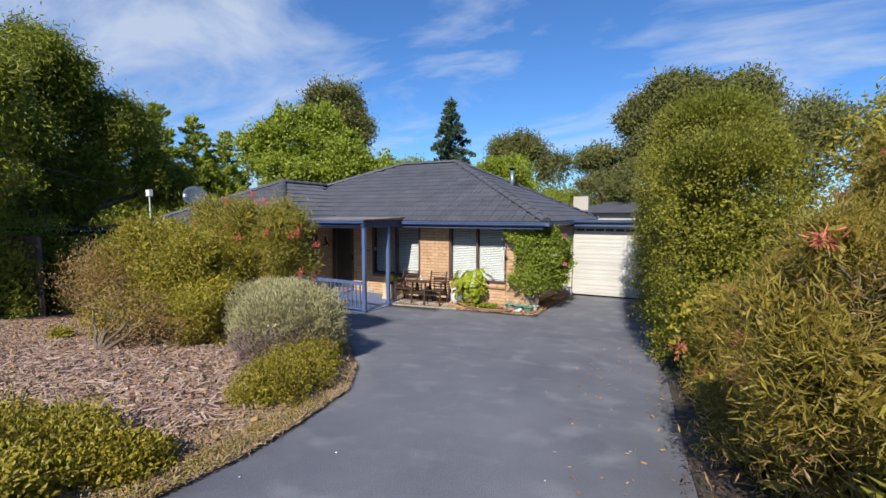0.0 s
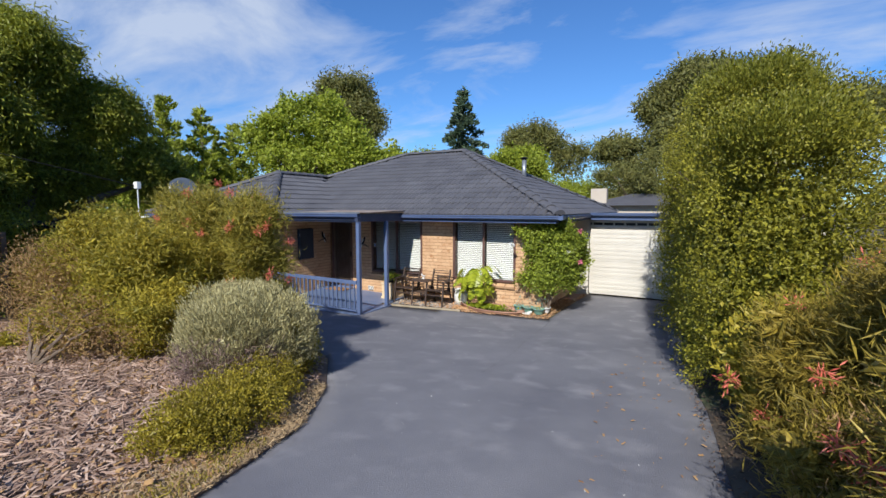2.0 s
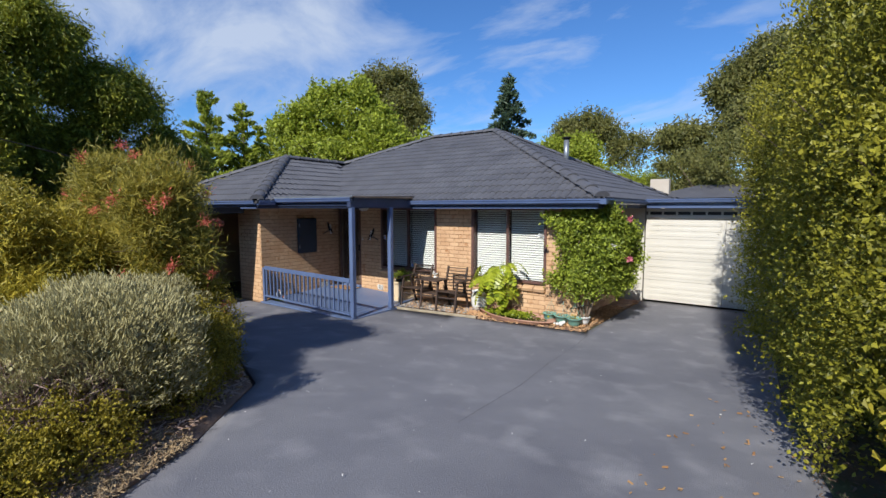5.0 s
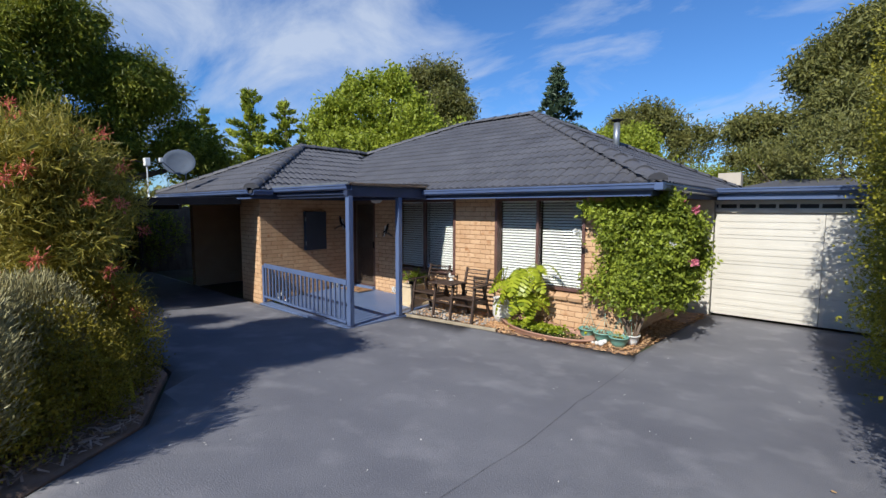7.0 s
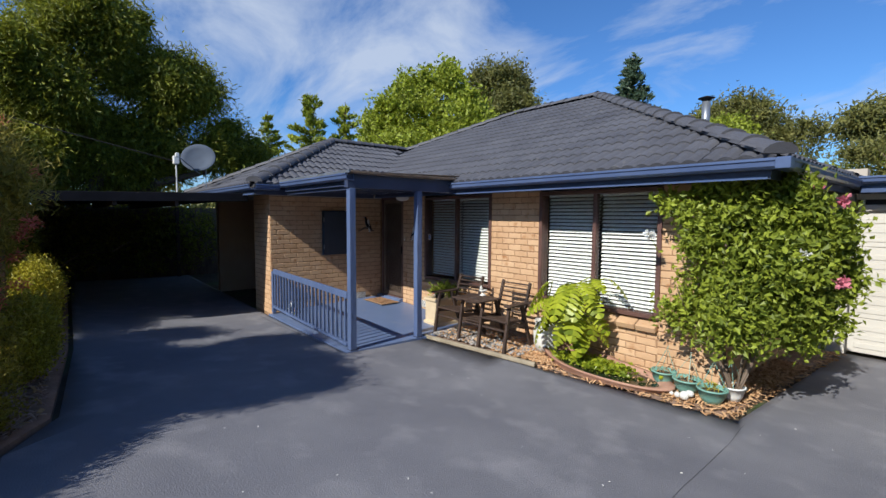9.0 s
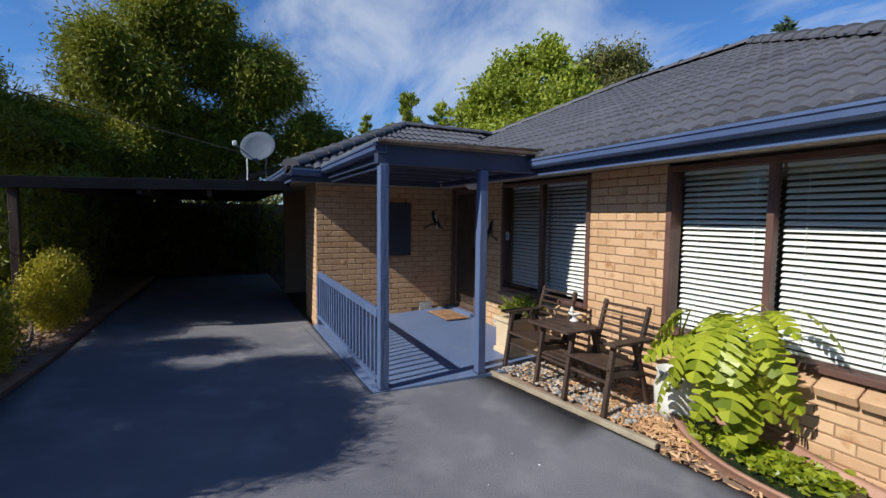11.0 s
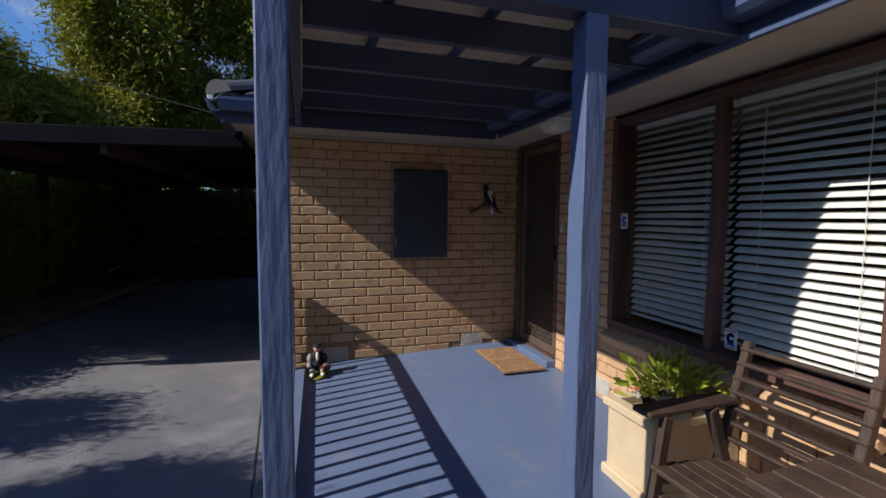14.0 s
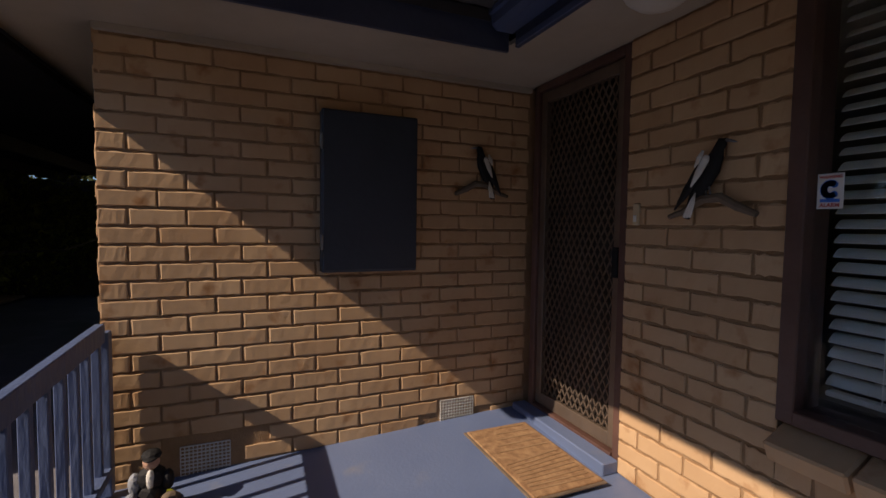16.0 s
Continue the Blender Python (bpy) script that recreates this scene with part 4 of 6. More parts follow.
# big shrubs of the planted bed
bush("bottlebrush_shrub", [(-7.3, 3.75, 1.55, 0.95, 0.8, 1.08), (-6.4, 3.95, 1.50, 0.95, 0.7, 1.05), (-6.0, 3.75, 1.15, 0.8, 0.6, 0.65), (-6.9, 3.4, 1.05, 0.8, 0.6, 0.5), (-8.2, 4.6, 1.5, 0.8, 0.7, 1.0)], 5600, 17, 0.075, (0.06, 0.014), "leaf_bush", 31,
     "wide open shrub with fine leaves, pale twigs and some dry growth", "shrub", base=(-6.75, 2.85, 0.58), tips=[(-8.0, 3.7, 1.4), (-7.5, 3.4, 1.6), (-6.9, 3.5, 1.5), (-7.2, 3.0, 1.2), (-6.3, 3.5, 1.3), (-6.0, 3.3, 1.1)], r0=0.03, wood="trunk_brown", shell=0.6, inner=0.03, lumps=50)
t_dry = foliage("dry_growth", [(-7.5, 3.4, 1.5, 0.8, 0.6, 0.6), (-6.7, 3.4, 1.0, 1.1, 0.6, 0.45)], 1100, 14, 0.08, (0.05, 0.012), "leaf_dry", 32, bpy.data.objects["bottlebrush_shrub"], shell=0.9, inner=0, label="dry rust-brown twig ends")
bush("grevillea_shrub", [(-6.0, 4.95, 1.95, 0.85, 0.7, 0.95), (-5.45, 4.9, 1.9, 0.66, 0.6, 0.93), (-6.7, 5.05, 2.0, 0.85, 0.6, 0.90), (-5.6, 4.95, 1.0, 0.65, 0.55, 0.6), (-6.9, 5.0, 1.1, 0.8, 0.5, 0.7)], 4000, 20, 0.08, (0.09, 0.010), "leaf_needle", 33,
     "tall grevillea shrub with fine leaves and red flowers by the drive", "shrub", base=(-5.9, 4.9, 0.4), r0=0.05, shell=0.5, flowers=(80, "petal_red", 0.06), wild=0.5, inner=0.08, lumps=36)
bush("lavender_shrub", [(-4.26, 3.98, 1.03, 0.60, 0.55, 0.50), (-4.2, 3.6, 1.0, 0.48, 0.42, 0.48), (-4.85, 4.15, 1.02, 0.5, 0.5, 0.50), (-5.0, 4.6, 1.0, 0.42, 0.4, 0.46)], 5200, 18, 0.032, (0.045, 0.009), "leaf_grey", 34,
     "rounded silver-grey shrub with fine leaves and bare purple wood below", "shrub", base=(-4.45, 3.9, 0.5), r0=0.03, shell=0.22, up=0.9, wild=0.4, inner=0.08, square=3.2, floor=0.22)
foliage("woody_base", [(-4.15, 3.30, 0.88, 0.48, 0.22, 0.22), (-3.85, 3.6, 0.88, 0.2, 0.35, 0.22)], 620, 14, 0.05, (0.10, 0.007), "twig_purple", 36, bpy.data.objects["lavender_shrub"], shell=0.9, inner=0, up=0.4, label="bare dry purple-brown twigs")
bush("low_shrub", [(-3.60, 3.45, 0.74, 0.40, 0.45, 0.29), (-3.28, 2.95, 0.80, 0.42, 0.42, 0.28), (-3.12, 2.5, 0.86, 0.38, 0.36, 0.24), (-4.15, 4.3, 0.70, 0.42, 0.42, 0.42), (-4.7, 4.75, 0.75, 0.50, 0.45, 0.54), (-5.3, 5.2, 0.78, 0.45, 0.38, 0.58)], 3400, 20, 0.035, (0.022, 0.013), "leaf_low", 35,
     "low olive-green shrub with tiny leaves at the drive edge", "shrub", shell=0.35, up=0.6, inner=0.1)
rng_low = random.Random(5)
for i, (x, y, r, h) in enumerate([(-3.05, 0.85, 0.36, 0.13), (-3.55, 0.95, 0.42, 0.14), (-3.45, 0.40, 0.42, 0.17), (-4.15, 0.70, 0.45, 0.15), (-2.85, 0.35, 0.34, 0.15), (-4.6, 0.35, 0.5, 0.18), (-2.78, 1.05, 0.24, 0.09), (-4.1, 0.05, 0.45, 0.18), (-5.2, 0.5, 0.42, 0.15)]):
    z = float(gz(x, y))
    bush("ground_cover", [(x, y, z + h * 0.8, r, r, h)], 480, 12, 0.045, (0.034, 0.020), "leaf_low", 400 + i, "sprawling low ground cover with tiny yellow-green leaves", "ground cover plant", group="ground cover plants", shell=0.6, up=0.6, inner=0.05, floor=0.0)
for i, (x, y, r) in enumerate([(-6.1, 3.7, 0.22), (-7.6, 3.3, 0.14), (-5.6, 4.1, 0.28), (-8.3, 3.1, 0.15)]):
    z = float(gz(x, y))
    bush("seedling", [(x, y, z + r * 0.6, r, r, r * 0.7)], 50, 12, 0.04, (0.05, 0.025), "leaf_bush", 430 + i, "small green seedling in the mulch", "plant", group="seedlings", shell=0.9, inner=0, floor=0)
# strappy leaves behind the grey bush
t = thing("strappy_plant", 0, 0, 0, "clump of long arching strap leaves, yellow-green", "plant")
rng = np.random.default_rng(55)
vs = []
for i in range(70):
    a, L, h = rng.uniform(0, 2 * math.pi), rng.uniform(0.35, 0.6), rng.uniform(0.5, 0.75)
    b = np.array((-4.95, 5.0, 0.45)) + rng.normal(size=3) * (0.12, 0.1, 0.0)
    d = np.array((math.cos(a), math.sin(a), 0))
    s = np.array((-d[1], d[0], 0)) * 0.016
    for k in range(6):
        f0, f1 = k / 6, (k + 1) / 6
        p0 = b + d * L * f0 ** 1.4 + np.array((0, 0, h * (f0 * 1.9 - f0 * f0 * 1.2)))
        p1 = b + d * L * f1 ** 1.4 + np.array((0, 0, h * (f1 * 1.9 - f1 * f1 * 1.2)))
        vs += [p0 - s * (1 - f0), p0 + s * (1 - f0), p1 + s * (1 - f1) * 1.01, p1 - s * (1 - f1) * 1.01]
part("leaves", quick_mesh("leaves", np.array(vs), np.arange(len(vs)).reshape(-1, 4), "leaf_gold"), "", t)
bush("golden_hedge", [(-9.62, 5.5, 0.72, 0.85, 0.24, 0.45), (-7.2, 5.50, 0.62, 0.95, 0.22, 0.36)], 1800, 14, 0.05, (0.04, 0.02), "leaf_gold", 37, "clipped golden hedge at the drive edge", "hedge", shell=0.4, up=0.6)
bush("dark_shrub", [(-12.0, 3.75, 1.0, 1.0, 0.35, 1.15), (-13.8, 3.7, 1.1, 1.2, 0.4, 1.2), (-15.6, 3.6, 1.1, 1.1, 0.4, 1.2), (-10.9, 4.9, 1.1, 1.2, 0.55, 1.0), (-12.6, 4.7, 1.2, 1.3, 0.7, 1.2), (-14.8, 4.6, 1.3, 1.5, 0.8, 1.3), (-16.2, 5.5, 1.3, 0.9, 1.6, 1.2), (-16.5, 8.0, 1.2, 0.5, 1.6, 1.1)], 3600, 12, 0.09, (0.08, 0.03), "leaf_dark", 38, "dark green shrubs beside the carport", "shrub")
# tall trees on the left
bush("tree", [(-17.0, 6.7, 6.5, 1.7, 1.5, 1.9), (-17.0, 8.3, 5.0, 1.6, 1.45, 1.6), (-17.2, 5.4, 4.9, 1.9, 1.7, 2.0), (-17.0, 10.1, 3.6, 1.3, 1.2, 1.2), (-17.3, 3.2, 3.3, 1.8, 1.5, 1.5), (-17.5, 7.0, 3.3, 2.0, 2.6, 1.6), (-18.5, 0.4, 4.4, 2.4, 2.2, 2.2), (-16.6, 4.6, 3.0, 1.8, 2.0, 1.2)], 13500, 22, 0.19, (0.15, 0.034), "leaf_dark", 41,
     "massive dark green feathery tree behind the carport", "tree", base=(-17.5, 5.0, 0.3), r0=0.25, shell=0.3, up=-0.35, wild=0.5, inner=0.4, lumps=110)
# added tree, mostly out of view, that casts shade over carport and bed
bush("tree", [(-12.6, 1.6, 4.4, 1.6, 1.5, 2.0), (-14.5, 1.9, 4.3, 1.5, 1.2, 1.7), (-10.6, 1.9, 3.7, 1.2, 1.2, 1.8), (-12.0, 1.9, 3.8, 1.2, 1.3, 1.9), (-12.0, 0.2, 4.0, 1.8, 1.8, 2.0), (-15.5, 1.0, 4.8, 2.2, 2.0, 2.4), (-12.8, 2.2, 1.6, 1.5, 1.0, 1.3), (-10.3, 2.7, 3.7, 1.3, 1.1, 1.8), (-12.5, 3.2, 3.2, 1.6, 1.0, 1.6)], 6500, 18, 0.14, (0.12, 0.03), "leaf_dark", 42, "dark leafy tree added mostly out of view to shade the carport side", "tree", base=(-13.2, 0.2, 0.5), r0=0.14, up=-0.2, inner=0.4, lumps=40)


def conifer(x, y, h, r, material, seed, label, drooping=0.2, tiers=16, wide=0.0):
    """A pointed tree: a straight trunk with whorls of feathery boughs."""
    t = thing("conifer_tree", x, y, 0, label, "tree")
    bm = bmesh.new()
    tube(bm, [(0, 0, 0), (0, 0, h * 0.5), (0, 0, h * 0.98)], [0.04 * h * 0.5, 0.02 * h * 0.5, 0.02], 7)
    rng = np.random.default_rng(seed)
    P, W = [], []
    for i in range(tiers):
        f = i / tiers
        z0 = h * (0.12 + 0.86 * f)
        rr = r * (1 - f) ** 0.8 + 0.1
        for j in range(max(4, int(9 * (1 - f) + 3))):
            a = rng.uniform(0, 2 * math.pi)
            L = rr * rng.uniform(0.65, 1.15)
            d = np.array((math.cos(a), math.sin(a), 0))
            n = int(46 + 90 * L / r)
            s = rng.random(n) ** 0.7
            base = d * (s * L)[:, None]
            base[:, 2] += z0 + (s * L) * rng.uniform(0.1, 0.5) * (1 if drooping < 0.5 else -0.5) - drooping * (s * L) ** 2 / r * 0.5
            base += rng.normal(size=(n, 3)) * (0.035 + 0.07 * (1 - s))[:, None] * r * 0.5
            P.append(base); W.append(d[None] * 0.8 + np.array((0, 0, 0.6)) + rng.normal(size=(n, 3)) * 0.5)
            tube(bm, [(0, 0, z0), tuple(d * L * 0.8 + np.array((0, 0, z0 + L * 0.15)))], [0.03, 0.008], 4)
    part("trunk", bm, "trunk_brown", t)
    P, W = np.vstack(P), np.vstack(W)
    part("crown", leaves_mesh("crown", P, W, rng.uniform(0.22, 0.40, len(P)) * r * 0.36, np.full(len(P), 0.06 * r * 0.6), material, rng), "", t)
    return t


conifer(-31.5, 19.0, 10.4, 3.3, "leaf_cypress", 51, "pointed yellow-green cypress beyond the house", 0.1)
conifer(-31.2, 21.5, 10.1, 3.0, "leaf_cypress", 52, "pointed yellow-green cypress beyond the house", 0.1)
conifer(-30.5, 23.5, 9.1, 2.9, "leaf_cypress", 53, "pointed yellow-green cypress beyond the house", 0.1)
conifer(-33.0, 16.6, 9.0, 2.4, "leaf_cypress", 54, "pointed yellow-green cypress beyond the house", 0.1)
conifer(-34.0, 24.5, 9.2, 2.4, "leaf_cypress", 55, "pointed yellow-green cypress beyond the house", 0.1)
conifer(-15.7, 32.8, 12.1, 3.7, "leaf_blue", 56, "blue-green spruce standing behind the house", 0.7, 20)


def big_tree(blobs, clumps, per, spread, size, mat, seed, label, base, r0, **k):
    return bush("tree", blobs, clumps, per, spread, size, mat, seed, label, "tree", base=base, r0=r0, **k)


big_tree([(-16.4, 18.2, 6.5, 1.7, 1.6, 1.9), (-18.8, 18.0, 6.7, 1.6, 1.6, 2.0), (-14.3, 18.0, 5.2, 1.7, 1.6, 1.7), (-20.9, 18.0, 5.6, 1.6, 1.5, 1.8), (-17.5, 18.2, 4.6, 4.0, 2.2, 2.0), (-13.0, 19.0, 4.6, 1.0, 1.2, 1.2)], 2600, 12, 0.17, (0.17, 0.11), "leaf_lime", 61, "lime-green maple-like tree rising behind the roof", (-17.2, 18.2, 0), 0.13, up=0.2, shell=0.6, lumps=55)
big_tree([(-31.0, 37.2, 13.2, 3.2, 3.2, 3.2), (-29.6, 37.5, 10.8, 3.0, 3.0, 3.0), (-32.6, 37.5, 11.0, 2.8, 2.8, 2.8), (-31.0, 37.5, 8.6, 3.4, 3.4, 2.5)], 2400, 14, 0.35, (0.34, 0.12), "leaf_gum", 62, "tall gum tree with an olive crown far behind the house", (-31, 37.5, 0), 0.4, up=-0.3, lumps=50)
big_tree([(1.0, 40.0, 10.9, 3.6, 3.5, 3.2), (-1.8, 40.0, 9.6, 2.4, 3.0, 2.6), (4.6, 40.0, 10.2, 3.2, 3.0, 2.9), (-4.9, 40.5, 6.7, 2.5, 2.5, 1.6), (1.5, 39.0, 7.0, 5.0, 3.5, 3.0)], 5200, 16, 0.33, (0.34, 0.11), "leaf_gum", 63, "huge spreading gum tree beyond the garage", (2, 40.5, 0), 0.5, up=-0.3, lumps=90)
big_tree([(-1.0, 30.0, 4.4, 2.6, 2.4, 2.6), (2.5, 30.0, 5.0, 3.0, 2.6, 2.8), (-4.0, 31.0, 3.6, 2.2, 2.2, 2.0), (5.5, 28.0, 5.5, 3.0, 3.0, 3.0)], 3000, 13, 0.26, (0.2, 0.06), "leaf_gum", 64, "olive-green tree behind the garage", (0.5, 30.0, 0), 0.2, lumps=40)
big_tree([(-10.0, 29.0, 4.9, 2.2, 1.8, 1.7), (-8.6, 29.2, 4.2, 1.6, 1.6, 1.4)], 1300, 12, 0.18, (0.17, 0.10), "leaf_lime", 65, "small lime-green tree behind the roof", (-9.6, 29.0, 0), 0.1, shell=0.5, lumps=24)
big_tree([(-13.0, 42.0, 8.3, 2.8, 2.4, 2.2), (-9.4, 42.0, 6.6, 2.0, 2.0, 2.0)], 1200, 12, 0.35, (0.3, 0.1), "leaf_gum", 66, "olive gum tree in the distance", (-12.0, 42.0, 0), 0.2, lumps=26)
big_tree([(-19.0, 31.0, 4.9, 3.0, 2.0, 2.2), (-23.0, 30.0, 5.2, 3.0, 2.0, 2.4), (-15.0, 27.0, 4.2, 2.6, 2.0, 1.9), (-26.5, 27.5, 5.0, 2.6, 2, 2.6)], 2400, 12, 0.24, (0.2, 0.1), "leaf_lime", 67, "leafy light green trees behind the house", (-20, 30, 0), 0.2, shell=0.5, lumps=50)
big_tree([(-7.0, 33.0, 2.9, 2.6, 2.0, 1.7), (-3.6, 34.0, 3.4, 2.4, 2.0, 1.9)], 1300, 12, 0.22, (0.2, 0.06), "leaf_lime", 68, "pale green trees behind the garage", (-5, 33.5, 0), 0.12, shell=0.6, lumps=24)
# far belt of trees that closes the horizon
rngb = random.Random(9)
belt = []
for i in range(64):
    a = 2 * math.pi * i / 64
    R = 85 + rngb.uniform(-8, 12)
    belt.append((R * math.cos(a) - 4, R * math.sin(a) + 10, rngb.uniform(1.5, 3.0), 7.0, 7.0, rngb.uniform(3.5, 5.5)))
t = thing("backdrop", 0, 0, 0, "distant belt of dull green trees round the place", "trees", kind="structure")
rng = np.random.default_rng(91)
p, d = crown_points(belt, 5200, 9, 0.8, rng, 0.3, -2)
leaves = leaves_mesh("far_trees", p, d + rng.normal(size=p.shape), rng.uniform(0.8, 1.6, len(p)), rng.uniform(0.5, 0.9, len(p)), "leaf_gum", rng)
part("far_trees", leaves, "", t, kind="stuff")
# street side behind the camera
bush("tree", [(6.0, -6.0, 3.2, 3.0, 2.4, 2.6), (9.0, -3.0, 3.4, 3.0, 2.6, 2.8)], 1800, 12, 0.25, (0.2, 0.07), "leaf_bush", 70, "plain leafy trees on the street side", "tree", base=(7.0, -5.0, 0.9), r0=0.15)


# ---- garden beds ----
BED = [(-6.60, 9.93), (-2.72, 10.42), (-2.50, 13.78), (-2.94, 13.78), (-2.94, 10.89), (-6.60, 10.89)]
draped("ground_bed", [(-6.60, 9.93), (-2.72, 10.42), (-2.50, 13.78), (-2.94, 13.78), (-2.94, 10.885), (-6.60, 10.885)], 0.15, 0.006, "mulch_bed", "bark mulch bed along the front wall", 0.012)
MULCH = [(-2.2, -4.0), (-2.34, 1.5), (-2.48, 2.3), (-2.73, 3.16), (-3.33, 4.14), (-4.23, 5.13), (-5.55, 5.70), (-8.0, 5.80), (-16.4, 5.80), (-16.4, -4.0)]
MULCH = [(x - 0.02, y) for x, y in MULCH]
draped("ground_mulch", MULCH, 0.3, 0.012, "mulch_bed", "sloping bed of pale pinkish wood mulch", 0.012)
draped("ground_right", [(0.55, 0.5), (0.37, 3.0), (0.25, 5.5), (0.0, 8.0), (0.0, 11.0), (0.5, 11.6), (3.5, 11.8), (6.5, 8.0), (6.5, -3.0), (0.72, -3.0)], 0.3, 0.012, "soil", "bare dark soil under the hedge", 0.012)


def scatter(name, poly, n, size, material, seed, label, lift=0.03, flat=0.25, ratio=0.25, where=None):
    """Loose pieces lying about inside a plan outline."""
    rng = np.random.default_rng(seed)
    xs, ys = [p[0] for p in poly], [p[1] for p in poly]
    x, y = rng.uniform(min(xs), max(xs), n * 3), rng.uniform(min(ys), max(ys), n * 3)
    k = inside(poly, x, y)
    x, y = x[k][:n], y[k][:n]
    p = np.stack([x, y, gz(x, y) + lift + rng.uniform(0, 0.015, len(x))], 1)
    way = rng.normal(size=p.shape) * (1, 1, flat)
    s = rng.uniform(0.4, 1.4, len(p)) * size
    me = leaves_flat(name, p, way, s, s * ratio, material, rng)
    return part(name, me, material, None, label, "stuff")


def leaves_flat(name, p, way, L, W, material, rng):
    """Flat-lying chips with a little thickness."""
    way = way / np.linalg.norm(way, axis=1, keepdims=True)
    side = np.cross(way, rng.normal(size=p.shape) * (0.25, 0.25, 1))
    side /= np.linalg.norm(side, axis=1, keepdims=True) + 1e-9
    nor = np.cross(way, side)
    L, W = L[:, None] / 2, W[:, None] / 2
    c = [p - way * L - side * W, p + way * L * 0.8 - side * W * 0.8, p + way * L + side * W * 0.7, p - way * L * 0.9 + side * W]
    lift = nor * np.sign(nor[:, 2:3]) * W * 0.35
    c2 = [(q - p) * 0.8 + p + lift for q in c]
    v = np.stack(c + c2, 1).reshape(-1, 3)
    k = np.arange(len(p))[:, None] * 8
    f = np.concatenate([k + np.array(q) for q in ((4, 5, 6, 7), (0, 1, 5, 4), (1, 2, 6, 5), (2, 3, 7, 6), (3, 0, 4, 7))])
    return quick_mesh(name, v, f, material)


NEAR_BED = [(-2.62, 0.0), (-2.65, 1.5), (-2.76, 2.3), (-2.98, 3.2), (-3.5, 4.18), (-4.3, 5.13), (-5.6, 5.66), (-9.5, 5.7), (-11.5, 3.0), (-9.0, -0.2), (-4.6, 0.0)]
scatter("wood_chips", NEAR_BED, 36000, 0.068, "chip", 1, "pale pinkish wood chips of the bed", 0.03, ratio=0.17)
scatter("straw_litter", [(-2.24, -1.0), (-2.33, 1.5), (-2.49, 2.3), (-2.74, 3.2), (-3.36, 4.16), (-3.7, 4.1), (-3.1, 3.1), (-2.95, 2.0), (-2.85, -1.0)], 14000, 0.062, "straw", 21, "dry straw and leaf litter along the drive edge", 0.028, 0.45, 0.10)
scatter("grass_tufts", [(-2.28, 0.4), (-2.36, 1.5), (-2.52, 2.3), (-2.70, 2.9), (-2.85, 2.6), (-2.6, 1.4), (-2.5, 0.4)], 1500, 0.05, "leaf_low", 22, "short green grass at the drive edge", 0.035, 1.2, 0.10)
scatter("wood_chips", [(-2.95, 2.2), (-3.6, 3.9), (-6.5, 4.2), (-8.0, 2.8), (-6.0, 0.8), (-3.1, 1.0)], 5000, 0.13, "chip", 8, "long pale wood splinters of the bed", 0.045, ratio=0.12)
scatter("dry_leaves", NEAR_BED, 3500, 0.055, "dry_leaf", 2, "dry brown leaves on the mulch", 0.045, 0.5, 0.5)
scatter("dry_leaves", [(-2.25, -1.0), (-2.33, 1.5), (-2.49, 2.3), (-2.9, 3.2), (-3.3, 3.4), (-3.1, 2.0), (-3.6, -1.0)], 5200, 0.032, "dry_leaf", 3, "dry brown leaves and grass at the drive edge", 0.035, 0.5, 0.3)
scatter("dry_leaves", [(0.45, 0.8), (0.28, 3.0), (0.14, 5.5), (0.02, 7.6), (0.1, 9.6), (0.9, 9.8), (1.2, 5.0), (1.2, 1.0)], 3800, 0.026, "litter_brown", 4, "dry brown leaf litter under the hedge", 0.03, 0.5, 0.35)
scatter("fallen_leaves", [(0.3, 2.0), (0.15, 7.5), (-0.6, 8.0), (-0.9, 5.5), (-0.3, 2.0)], 120, 0.035, "dry_leaf", 6, "few fallen leaves on the asphalt", 0.006, 0.1, 0.4)
scatter("fallen_leaves", [(0.3, 1.0), (0.0, 12.0), (-6.0, 9.4), (-2.4, 1.0)], 110, 0.012, "stone_white", 7, "tiny pale specks on the asphalt", 0.004, 0.05, 0.5)
scatter("bark_chips", [(-5.4, 10.1), (-2.75, 10.45), (-2.55, 12.6), (-2.93, 12.6), (-2.93, 10.88), (-5.6, 10.88)], 6500, 0.07, "bark_chip", 9, "orange-brown bark chips", 0.035, 0.35)
scatter("bark_chips", [(-6.5, 9.98), (-5.2, 10.12), (-5.2, 10.88), (-6.55, 10.88)], 450, 0.06, "bark_chip", 10, "orange-brown bark chips among the pebbles", 0.05, 0.35)
scatter("bark_chips", [(-4.7, 10.04), (-2.66, 10.28), (-2.40, 13.7), (-2.56, 13.7), (-2.78, 10.5), (-4.7, 10.25)], 1700, 0.06, "bark_chip", 13, "orange-brown bark chips spilt along the edge of the bed", 0.012, 0.2)
bm = bmesh.new()
prng = random.Random(12)
base_v, base_f = [], []
ico = bmesh.new()
bmesh.ops.create_icosphere(ico, subdivisions=1, radius=1)
IV = np.array([v.co[:] for v in ico.verts]); IF = np.array([[v.index for v in f.verts] for f in ico.faces])
ico.free()
nr = np.random.default_rng(12)
pv, pf = [], []
